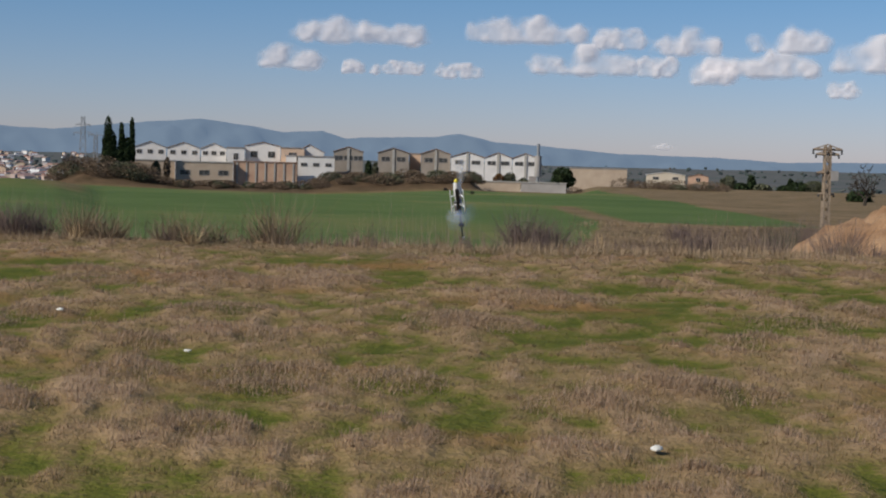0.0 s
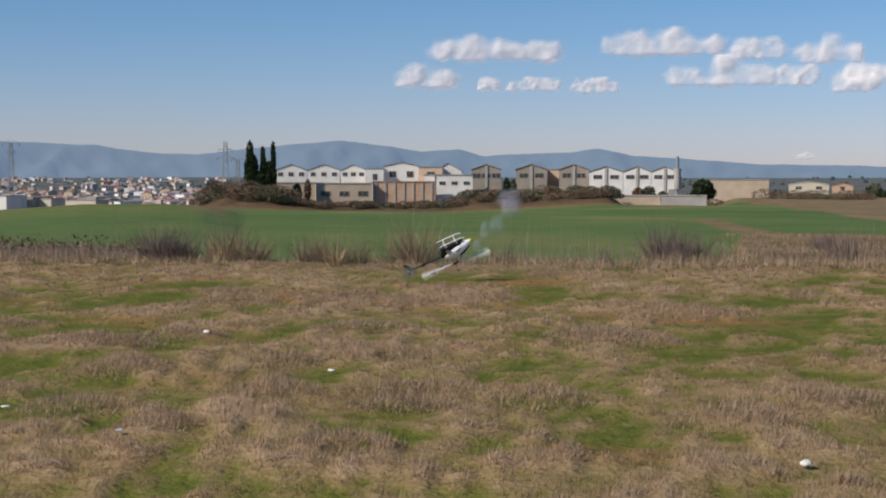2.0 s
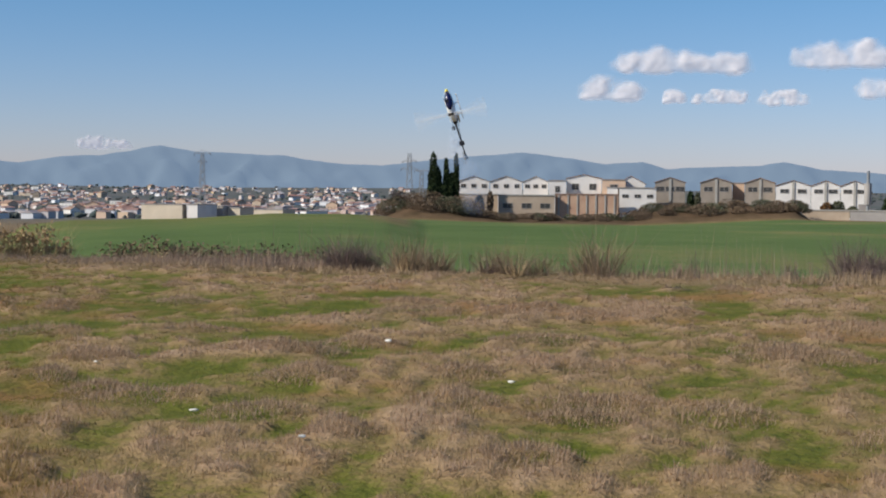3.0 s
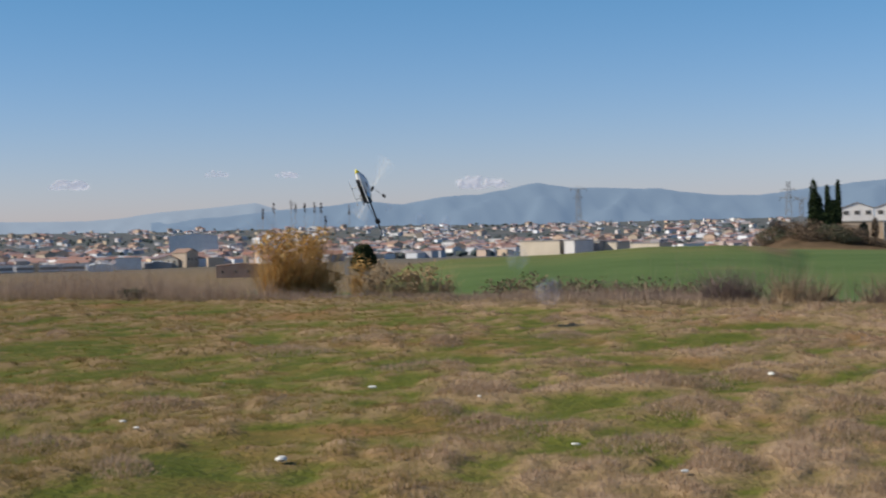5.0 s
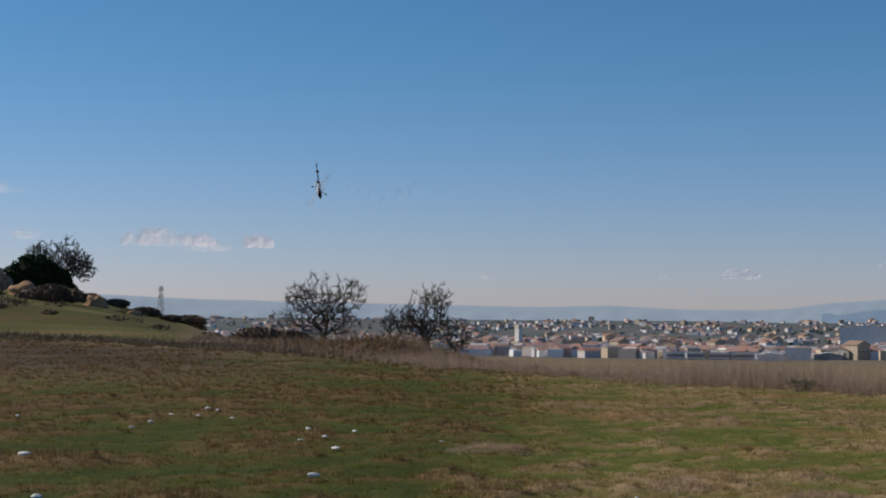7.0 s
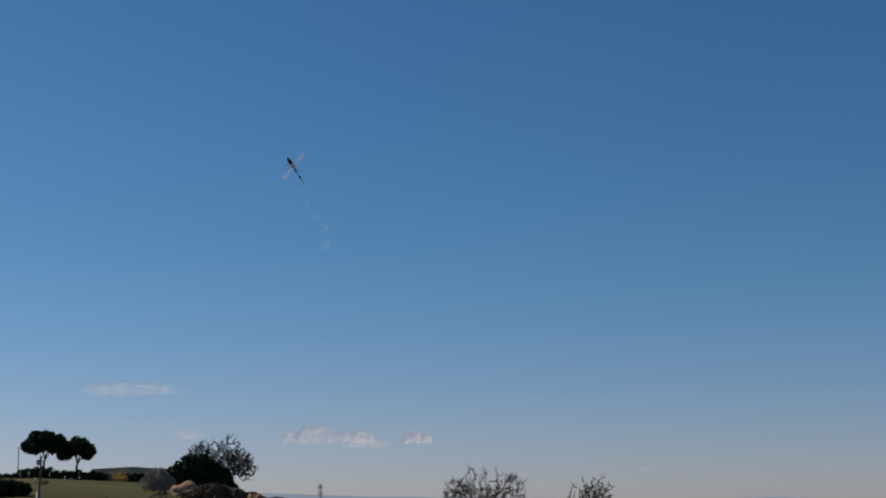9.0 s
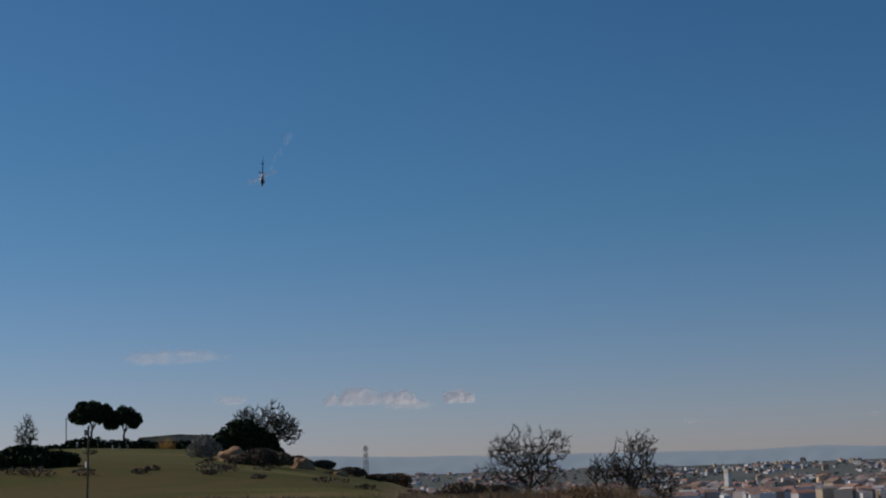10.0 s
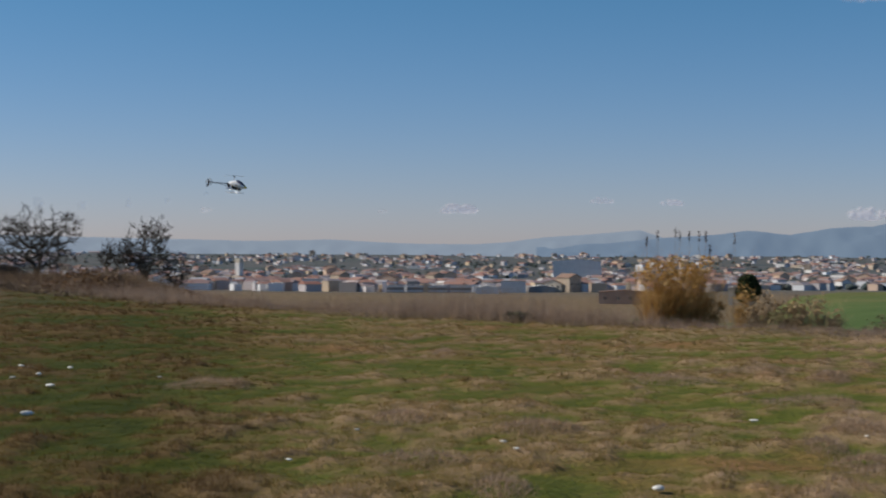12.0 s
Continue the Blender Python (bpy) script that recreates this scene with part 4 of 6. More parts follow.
# ---- the town in the plain ----
def cottage(name, w, d, h, wall, roof, label, flat=False):
    t = thing(name, (0, 0, -200), label, "house", "town houses")
    bm = bmesh.new()
    if flat:
        box(bm, -w, w, -d, d, -2, h)
        part("wall", bm, wall, t)
        bm = bmesh.new()
        box(bm, -w - 0.2, w + 0.2, -d - 0.2, d + 0.2, h, h + 0.4)
        part("roof", bm, roof, t)
    else:
        loft(bm, [[(x, y, z) for x, z in ((-w, -2), (w, -2), (w, h), (0, h + w * 0.4), (-w, h))] for y in (-d, d)])
        bmesh.ops.recalc_face_normals(bm, faces=bm.faces)
        part("wall", bm, wall, t)
        bm = bmesh.new()
        loft(bm, [[(x, y, z) for x, z in ((0, h + w * 0.4 + 0.02), (w + 0.5, h - 0.18), (w + 0.5, h + 0.1), (0, h + w * 0.4 + 0.35))] for y in (-d - 0.4, d + 0.4)])
        loft(bm, [[(x, y, z) for x, z in ((0, h + w * 0.4 + 0.02), (-w - 0.5, h - 0.18), (-w - 0.5, h + 0.1), (0, h + w * 0.4 + 0.35))] for y in (-d - 0.4, d + 0.4)])
        bmesh.ops.recalc_face_normals(bm, faces=bm.faces)
        part("roof", bm, roof, t)
        bm = bmesh.new()
        box(bm, w * 0.4, w * 0.4 + 0.7, -0.35, 0.35, h, h + w * 0.4 + 1.0)
        part("chimney", bm, wall, t)
    for i in range(3):
        x = -w * 0.6 + w * 0.6 * i
        bm = bmesh.new()
        box(bm, x - 0.6, x + 0.6, -d - 0.06, -d + 0.1, h * 0.45, h * 0.45 + 1.5)
        part("window", bm, glass_dark, t)
    return t


protos = [cottage("town_house", 5, 6, 6.0, plaster, roof_tile, "white town house with a clay roof"),
          cottage("town_house", 6, 5, 5.0, cream, roof_tile, "cream town house with a clay roof"),
          cottage("town_house", 7, 6, 8.0, peach, roof_tile, "peach apartment house with a clay roof"),
          cottage("town_house", 9, 7, 6.5, plaster, roof_grey, "flat white town building", True),
          cottage("town_house", 5, 4, 4.5, plaster, roof_grey, "small white flat-roofed house", True),
          cottage("town_house", 6, 6, 9.0, tan_wall, roof_tile, "tan apartment house with a clay roof")]
rs = random.Random(11)


def town_place():
    while True:
        az, u = rs.uniform(8.5, 57), rs.random()
        r = 1020 * (3.9 ** u) if az > 24 else 1200 * (3.2 ** u)
        if az < 24 and r < 1500 and rs.random() < 0.5:
            continue
        if wave(np.array(az * 1.3), np.array(math.log(r) * 9), 2.0) > 0.1 or rs.random() < 0.12:
            return az, min(r, 3950)


for i in range(230):
    az, r = town_place()
    copy_thing(protos[i % 6], Matrix.Translation(spot(az, r)) @ pose(0, 0, 0, 0, 0, az + rs.uniform(-50, 50)))
for t in protos:
    az, r = town_place()
    t.matrix_basis = Matrix.Translation(spot(az, r)) @ pose(0, 0, 0, 0, 0, az + rs.uniform(-40, 40))

WV, WF, RV, RF = [], [], [], []
for i in range(2900):
    az, r = town_place()
    c, a = spot(az, r), radians(az + rs.uniform(-60, 60))
    w, d, h = rs.uniform(2.6, 6.5), rs.uniform(2.6, 6), rs.uniform(2.5, 6.0)
    if rs.random() < 0.06:
        w, h = w * 2.6, h * 0.9
    X, Y = Vector((math.cos(a), math.sin(a), 0)), Vector((-math.sin(a), math.cos(a), 0))
    k = len(WV)
    for z in (-3, h):
        for sx, sy in ((-1, -1), (1, -1), (1, 1), (-1, 1)):
            WV.append(c + X * w * sx + Y * d * sy + Vector((0, 0, z)))
    WF += [(k, k + 1, k + 5, k + 4), (k + 1, k + 2, k + 6, k + 5), (k + 2, k + 3, k + 7, k + 6), (k + 3, k, k + 4, k + 7), (k + 4, k + 5, k + 6, k + 7)]
    if rs.random() < 0.7:
        k = len(RV)
        rise = min(w, d) * 0.42
        for sx, sy in ((-1, -1), (1, -1), (1, 1), (-1, 1)):
            RV.append(c + X * (w + 0.4) * sx + Y * (d + 0.4) * sy + Vector((0, 0, h + 0.05)))
        RV += [c + X * -w + Vector((0, 0, h + rise)), c + X * w + Vector((0, 0, h + rise))]
        RF += [(k, k + 1, k + 5, k + 4), (k + 2, k + 3, k + 4, k + 5), (k + 1, k + 2, k + 5), (k + 3, k, k + 4)]
walls_far = island("town_walls", [(0.82, 0.82, 0.83), (0.5, 0.46, 0.46), (0.55, 0.4, 0.33), (0.8, 0.79, 0.78), (0.28, 0.29, 0.33), (0.62, 0.47, 0.31), (0.4, 0.29, 0.26)])
roofs_far = island("town_roofs", [(0.32, 0.16, 0.12), (0.36, 0.21, 0.16), (0.26, 0.18, 0.17), (0.4, 0.4, 0.41)])
town = new("town_buildings", mesh_of("town_buildings", WV, WF, walls_far))
tagged(town, "crowd of small white and cream town buildings in the plain", "town", kind="stuff")
roofs = new("town_roofs", mesh_of("town_roofs", RV, RF, roofs_far))
tagged(roofs, "clay and grey roofs of the far town", "roofs", kind="stuff")

# woods and hedges between the houses
TV, TF = [], []
ico = bmesh.new()
bmesh.ops.create_icosphere(ico, subdivisions=1, radius=1)
unit = [v.co.copy() for v in ico.verts]
tris = [tuple(v.index for v in f.verts) for f in ico.faces]
ico.free()
for i in range(8500):
    az, u = rs.uniform(-30, 60), rs.random()
    r = 480 * (8.4 ** u)
    if (az < 12 and r < 900) or r < 1200:
        continue
    if wave(np.array(az * 0.9), np.array(math.log(r) * 12), 5.0) < -0.3:
        continue
    c, s = spot(az, min(r, 4050)), rs.uniform(1.6, 4.2)
    k = len(TV)
    TV += [c + Vector((p.x * s * rs.uniform(0.9, 1.9), p.y * s, (p.z + 0.5) * s * (rs.uniform(0.6, 1.1) if r > 1100 else 0.35))) for p in unit]
    TF += [tuple(k + j for j in f) for f in tris]
# leaf tones paled and turned blue-grey for the haze
woods_mat = island("far_woods", [(0.04, 0.055, 0.055), (0.06, 0.078, 0.072), (0.085, 0.095, 0.085), (0.12, 0.11, 0.1)])
tagged(new("far_woods", mesh_of("far_woods", TV, TF, woods_mat)), "dark clumps of trees and hedges between the town houses", "woods", kind="stuff")

# landmarks of the town
hall(31.29, 29.51, 1700, -24, top_at(1700, -0.02), top_at(1700, 0.06), plaster, plaster, "long white factory hall in the town", depth=40, name="factory")
hall(33.21, 32.29, 1000, -20, top_at(1000, -0.78), top_at(1000, -0.78), plaster, roof_grey, "square white industrial block", depth=20, name="factory")
hall(32.2, 31.2, 1020, -20, top_at(1020, -1.0), top_at(1020, -0.92), greywall, plaster, "low grey hall with a pale roof", depth=20, name="factory")
hall(34.15, 33.3, 960, -19, top_at(960, -1.02), top_at(960, -0.95), plaster, plaster, "low white hall with a pale roof", depth=20, name="factory")
hall(29.61, 27.72, 640, -16.5, top_at(640, -1.15), top_at(640, -1.08), rust_wall, roof_tile, "long orange brick farm building", 4, top_at(640, -1.38), (1.0, 1.0), 12, name="farm_building")
hall(24.9, 23.8, 640, -16.5, top_at(640, -0.95), top_at(640, -0.88), cream, plaster, "pale farm cottage behind the canes", 2, top_at(640, -1.15), (1.0, 1.0), 8, name="farm_building")


def flats(az0, az1, r, label):
    az, w = (az0 + az1) / 2, radians(abs(az0 - az1)) * r / 2
    base, top = -20.0, top_at(r, -0.95)
    t = thing("apartment_block", far_spot(az, r, base), label, "apartment block", "white apartment blocks", turn=az)
    h = top - base
    bm = bmesh.new()
    box(bm, -w, w, 0, 12, -2, h)
    part("wall", bm, roof_grey, t)
    for i in range(4):
        z = h - 0.3 - 2.9 * i
        bm = bmesh.new()
        box(bm, -w - 0.2, w + 0.2, -1.3, 0, z - 1.1, z)
        part("balcony", bm, plaster, t, "white balcony band")
    return t


for az0, az1 in ((37.45, 36.8), (36.7, 36.1), (35.9, 35.2), (35.1, 34.3)):
    flats(az0, az1, 1000, "white apartment block with long balconies")
tower = thing("church_tower", far_spot(42.88, 1700, -22), "tall pale church tower over the town roofs", "tower")
bm = bmesh.new()
box(bm, -3, 3, -3, 3, -2, top_at(1700, -0.15) + 22)
part("shaft", bm, plaster, tower)
bm = bmesh.new()
box(bm, -3.3, 3.3, -3.3, 3.3, top_at(1700, -0.15) + 22, top_at(1700, 0.0) + 22)
part("belfry", bm, cream, tower)

# ---- the hill with the pines ----
def pine(az, r, base_el, top_el, crown_w, seed, fork):
    at = spot(az, r, -0.1)
    h = top_at(r, top_el) - at.z
    rng = random.Random(seed)
    lobes = []
    for i in range(28):
        a, d = rng.uniform(0, 2 * math.pi), crown_w * math.sqrt(rng.random()) * 0.8
        dome = math.sqrt(max(0.0, 1 - (d / crown_w) ** 2))
        lobes.append((math.cos(a) * d, math.sin(a) * d, h * (0.56 + 0.32 * dome * rng.uniform(0.35, 1.0)), crown_w * 0.3, crown_w * 0.3, h * 0.1))
    trunk = [((0, 0, -0.3), (0.1 * fork, 0, h * 0.45), 0.3, 0.22)]
    for i in range(6):
        a = i * 1.05
        trunk.append(((0.1 * fork, 0, h * (0.4 + 0.04 * i)), (math.cos(a) * crown_w * 0.6, math.sin(a) * crown_w * 0.6, h * 0.8), 0.15, 0.06))
    return evergreen("umbrella_pine", at, lobes, 9000, 0.34, leaf_dark, seed, "dark umbrella pine with a flat domed crown on the hill", "tree", trunk)


pine(65.9, 330, 1.7, 3.32, 4.5, 3, 1)
pine(64.75, 332, 1.7, 3.1, 4.0, 4, -1)
bare_tree("oak", spot(59.6, 262), top_at(262, 3.12) - spot(59.6, 262).z, 23, "spreading leafless oak on the hill's shoulder", 1.5, 900, 0.15, turn=60, twig_width=0.04)
for i, (az, r, lobes, m, lab) in enumerate((
        (60.55, 256, [(0, 0, 3.0, 3.8, 2.6, 3.2), (2.2, 0, 2.4, 3.0, 2.2, 2.6), (-2.6, 0, 2.0, 2.8, 2.2, 2.4)], leaf_dark, "dense dark evergreen thicket under the oak"),
        (59.7, 258, [(0, 0, 2.2, 2.2, 2.0, 2.4)], leaf_dark, "dark evergreen bush under the oak"),
        (59.9, 215, [(0, 0, 1.2, 2.6, 2.0, 1.2), (2.5, 0, 0.9, 1.8, 1.6, 0.9)], brush_brown, "dark brown thicket on the slope"),
        (58.6, 240, [(0, 0, 0.8, 1.8, 1.4, 0.8)], brush_brown, "brown bush on the slope"),
        (57.6, 255, [(0, 0, 0.7, 2.0, 1.4, 0.7)], brush_brown, "brown bush on the slope"),
        (56.6, 262, [(0, 0, 0.7, 2.2, 1.4, 0.7)], brush_brown, "brown bush on the slope"),
        (55.6, 265, [(0, 0, 0.7, 2.2, 1.4, 0.6)], brush_brown, "brown bush on the slope"),
        (55.0, 320, [(0, 0, 1.8, 3.6, 2.0, 1.6)], leaf_rust, "russet thicket beyond the slope"),
        (52.5, 210, [(0, 0, 1.0, 3.5, 2.0, 1.4), (4, 0, 0.8, 3.0, 2.0, 1.2)], brush_brown, "dark leafless thicket in the hollow"),
        (68.2, 165, [(0, 0, 0.8, 3.0, 1.6, 1.3), (3.0, 0, 0.5, 2.4, 1.6, 0.9)], leaf_dark, "low dark bramble at the foot of the hill"),
        (70.5, 165, [(0, 0, 0.8, 3.0, 1.6, 1.5)], leaf_dark, "low dark bramble at the foot of the hill"))):
    jit = random.Random(300 + i)
    wide = max(l[3] for l in lobes)
    lobes = lobes + [(jit.uniform(-1.3, 1.3) * wide, jit.uniform(-0.5, 0.5) * wide, lobes[0][2] * jit.uniform(0.3, 0.9), wide * jit.uniform(0.35, 0.7), wide * 0.5, lobes[0][5] * jit.uniform(0.4, 0.7)) for _ in range(5)]
    ob = leaves("bush", lobes, 11000 if m is leaf_dark else 5000, 0.3 if m is leaf_dark else 0.2, m, None, 300 + i)
    ob.matrix_basis = Matrix.Translation(spot(az, r, -0.1)) @ pose(0, 0, 0, 0, 0, az)
    tagged(ob, lab, "bush")
blossoms = leaves("blossom_bush", [(0, 0, 1.7, 1.9, 1.5, 1.7), (1.2, 0, 1.2, 1.4, 1.2, 1.2), (-1.3, 0, 1.1, 1.4, 1.2, 1.2)], 2600, 0.16, blossom, None, 331)
blossoms.matrix_basis = Matrix.Translation(spot(61.9, 232, -0.1)) @ pose(0, 0, 0, 0, 0, 62)
tagged(blossoms, "pale blossoming bush on the slope", "bush")
rs = random.Random(21)
for i in range(26):
    az = 61.2 + 6.2 * i / 25
    h = rs.uniform(3.4, 4.0) * (0.7 if az > 66.8 else 1.0)
    ob = leaves("hedge_bush", [(0, 0, h * 0.5, 1.2, 0.9, h * 0.5)], 700, 0.26, leaf_dark, None, 340 + i)
    ob.matrix_basis = Matrix.Translation(spot(az, 325, -0.1)) @ pose(0, 0, 0, 0, 0, az)
    tagged(ob, "clipped dark evergreen hedge along the hilltop", "hedge", "hilltop hedge")
hall(64.2, 61.4, 345, 8.5, 12.6, 13.1, tan_wall, roof_tile, "low farmhouse with a clay roof behind the hedge", depth=12, name="farm_house")
shrub("cane_clump", spot(63.3, 322), 4.0, 500, 77, cane, "clump of dry orange canes behind the hedge", 0.45, 63, "canes", 0.05)
bare_tree("birch", spot(68.15, 335), 9.6, 31, "slender pale leafless tree on the hilltop", 0.62, 220, 0.3, material=leaf_olive, twig_width=0.045)
for i in range(30):
    az, r = rs.uniform(53, 71), 150 + 90 * rs.random() ** 2
    h = rs.uniform(0.4, 0.9)
    ob = leaves("weed_bush", [(0, 0, h * 0.4, h * 1.8, h, h * 0.5)], 130, 0.14, brush_brown, None, 400 + i)
    ob.matrix_basis = Matrix.Translation(spot(az, r, -0.05)) @ pose(0, 0, 0, 0, 0, az)
    tagged(ob, "low weedy bush at the foot of the hill", "bush", "weeds under the hill")

bare_tree("bare_oak", spot(50.15, 170, -0.2), top_at(170, 1.9) - spot(50.15, 170).z + 0.2, 12, "dark leafless spreading tree on the brow of the field", 1.6, 900, 0.08, turn=20, twig_width=0.022)
bare_tree("bare_ash", spot(46.3, 178, -0.2), top_at(178, 1.55) - spot(46.3, 178).z + 0.2, 5, "dark leafless tree on the brow of the field", 1.05, 620, 0.12, turn=80, twig_width=0.022)
bare_tree("bare_ash", spot(45.2, 176, -0.2), 4.4, 38, "small leafless tree beside the taller one", 1.1, 320, 0.08, twig_width=0.02)
bare_tree("bare_ash", spot(47.5, 176, -0.2), 4.6, 39, "thin leafless tree beside the taller one", 0.9, 300, 0.1, twig_width=0.02)

for i, (az, r, h) in enumerate(((48.5, 60, 0.9), (47.6, 64, 0.75), (46.2, 62, 0.6), (44.9, 60, 0.55), (43.6, 58, 0.5), (42.2, 56, 0.6), (41.0, 54, 0.5), (39.6, 52, 0.55), (37.4, 50, 0.5), (35.9, 49, 0.45))):
    ob = leaves("brow_bush", [(0, 0, h * 0.5, h * 0.9, h * 0.6, h * 0.6), (h * 0.9, 0, h * 0.35, h * 0.7, h * 0.5, h * 0.42), (-h, 0, h * 0.3, h * 0.7, h * 0.5, h * 0.36)], 900, 0.05, brow_scrub if i % 3 else leaf_rust, None, 360 + i)
    ob.matrix_basis = Matrix.Translation(spot(az, r, -0.05)) @ pose(0, 0, 0, 0, 0, az)
    tagged(ob, "russet dead bramble on the brow of the field", "bush", "brow brambles")


def outcrop(az, r, w, h, seed):
    """A worn knob of bare ochre earth on the slope."""
    bm = bmesh.new()
    bmesh.ops.create_icosphere(bm, subdivisions=4, radius=1)
    for v in bm.verts:
        v.co *= 1 + 0.35 * noise.noise(v.co * 1.6 + Vector((seed, 0, 0))) + 0.12 * noise.noise(v.co * 5 + Vector((0, seed, 0)))
        v.co = Vector((v.co.x * w, v.co.y * w * 0.7, v.co.z * h))
    for f in bm.faces:
        f.smooth = True
    ob = part("earth_outcrop", bm, ochre, None)
    ob.matrix_basis = Matrix.Translation(spot(az, r, 0.1)) @ pose(0, 0, 0, 0, 0, az)
    return tagged(ob, "knob of bare ochre earth on the grassy slope", "earth outcrop")


outcrop(60.75, 225, 2.8, 1.7, 1)
outcrop(60.2, 221, 1.8, 1.2, 4)
outcrop(58.35, 222, 1.5, 1.6, 2)
outcrop(57.0, 228, 1.2, 0.6, 3)
pole = thing("utility_pole", spot(66.05, 96), "leaning wooden utility pole with a white plate", "utility pole")
ph = top_at(96, 2.33) - spot(66.05, 96).z
part("post", rod(bmesh.new(), (0, 0, -0.3), (0.12, 0.05, ph), 0.075, 0.055, 8), wood, pole)
part("crossarm", rod(bmesh.new(), (-0.12, 0.05, ph - 0.15), (0.36, 0.05, ph - 0.15), 0.03, n=6), wood, pole)
part("transformer", rod(bmesh.new(), (0.1, -0.12, ph - 0.62), (0.1, -0.12, ph - 0.28), 0.12, n=10), greywall, pole)
bm = bmesh.new()
box(bm, -0.02, 0.16, -0.12, -0.07, ph * 0.44, ph * 0.44 + 0.36)
part("plate", bm, plaster, pole, "white plate")
mast = thing("lamp_post", spot(66.78, 335), "thin grey lamp post on the hilltop", "lamp post")
mh = top_at(335, 2.65) - spot(66.78, 335).z
part("post", rod(bmesh.new(), (0, 0, -0.2), (0, 0, mh), 0.13, 0.1, 8), steel, mast)
part("crossarm", rod(bmesh.new(), (-0.7, 0, mh - 0.5), (0.7, 0, mh - 0.5), 0.09, n=6), steel, mast)

# ---- the field's edge ----
def canes(name, at, h, n, seed, material, label, width):
    """Dry canes: upright stems with a tousle of withered leaves."""
    t = thing(name, at, label, "canes")
    stems = shrub("stalk_tuft", (0, 0, 0), h, n, seed, material, "", width, 0, "", 0.007)
    stems.parent = t
    if "category" in stems:
        del stems["category"]
    rng = random.Random(seed)
    lobes = []
    for _ in range(14):
        z = h * rng.uniform(0.3, 0.95)
        d, a = width * h * rng.uniform(0, 0.75) * (0.4 + 0.6 * z / h), rng.uniform(0, 6.28)
        lobes.append((math.cos(a) * d, math.sin(a) * d, z, h * 0.11, h * 0.11, h * 0.13))
    leaves("foliage", lobes, int(n * 1.4), 0.05, material, t, seed + 1, "withered leaves")
    return t


for i, (az, r, h, w, n) in enumerate(((27.0, 42.5, 1.95, 0.45, 700), (26.2, 43, 2.0, 0.45, 700), (27.6, 42, 1.5, 0.4, 320), (25.5, 43, 0.95, 0.5, 160), (24.4, 44, 1.5, 0.22, 140))):
    canes("cane_clump", spot(az, r), h, n, 500 + i, cane, "tall clump of dry golden cane at the field's edge", w)
for i, (az, h) in enumerate(((23.5, 1.25), (22.9, 1.05), (22.3, 1.2), (21.7, 1.25), (21.2, 0.95), (23.9, 0.8), (22.6, 0.9))):
    canes("pale_cane_clump", spot(az, 42.5), h, 150, 520 + i, cane_pale, "pale dry reeds at the field's edge", 0.45)
for i, (az, el) in enumerate(((27.5, 1.15), (26.85, 1.25), (26.7, 1.15), (26.35, 1.1), (26.0, 1.1), (25.75, 1.1), (24.72, 1.0), (27.9, 0.9), (25.6, 0.6))):
    t = thing("plume_reed", spot(az, 43), "lone tall reed with a dark feathery plume", "reed", "plume reeds")
    top = top_at(43, el) - spot(az, 43).z
    part("stalk", rod(bmesh.new(), (0, 0, -0.05), (0.03, 0, top - 0.2), 0.006, 0.004, 4), cane_pale, t)
    leaves("plume", [(0.03, 0, top - 0.14, 0.022, 0.022, 0.15)], 38, 0.03, plume, t, 540 + i)
evergreen("round_tree", spot(24.2, 640), [(0, 0, 9.2, 4.0, 4.0, 3.6), (2.0, 0, 6.0, 3.6, 3.6, 4.0), (-2.2, 0, 5.0, 3.4, 3.4, 4.0)], 3000, 0.6, leaf_dark, 560, "dark round tree beyond the canes")
for i, (az, r, h, n, m, lab) in enumerate((
        (8.6, 33.5, 0.75, 380, twig_dry, "brown dead shrub at the field's edge"), (7.6, 33, 0.55, 300, twig_dry, "brown dead shrub at the field's edge"),
        (11.0, 34, 0.8, 420, twig_mauve, "grey-brown leafless shrub at the field's edge"), (10.2, 34, 0.6, 300, twig_mauve, "grey-brown leafless shrub at the field's edge"),
        (1.5, 32.5, 0.95, 260, twig_dry, "pale dead shrub at the field's edge"), (2.1, 33, 0.7, 160, twig_dry, "pale dead shrub at the field's edge"),
        (-7.6, 33, 0.85, 420, twig_mauve, "mauve leafless shrub at the field's edge"), (-8.5, 33, 0.65, 320, twig_mauve, "mauve leafless shrub at the field's edge"),
        (-1.6, 33, 0.45, 140, twig_dry, "straggly dead weed clump at the field's edge"), (4.8, 32.5, 0.7, 170, twig_dry, "tall dead weed clump at the field's edge"),
        (5.6, 33, 0.6, 150, twig_dry, "tall dead weed clump at the field's edge"), (3.8, 33, 0.55, 140, twig_dry, "tall dead weed clump at the field's edge"),
        (-14, 34, 0.7, 300, twig_mauve, "leafless shrub at the field's edge"), (-16.2, 36, 0.9, 300, twig_mauve, "leafless shrub under the power pole"), (-11.6, 48, 0.75, 320, twig_mauve, "leafless shrub on the rough ground beside the crop"), (-13.2, 70, 0.9, 320, twig_mauve, "leafless shrub on the rough ground beside the crop"), (-16.9, 62, 1.1, 340, leaf_olive, "green-leaved shrub near the power pole"), (-17.6, 70, 1.3, 340, twig_mauve, "leafless shrub near the power pole"),
        (-14.8, 44, 0.6, 260, twig_dry, "brown dead shrub on the rough ground beside the crop"), (-19.0, 36, 1.0, 320, twig_mauve, "leafless shrub beside the earth bank"))):
    shrub("edge_shrub", spot(az, r), h * 1.2, int(n * 1.3), 600 + i, m, lab, 0.75, 0, "shrub", 0.0045, 0.0)
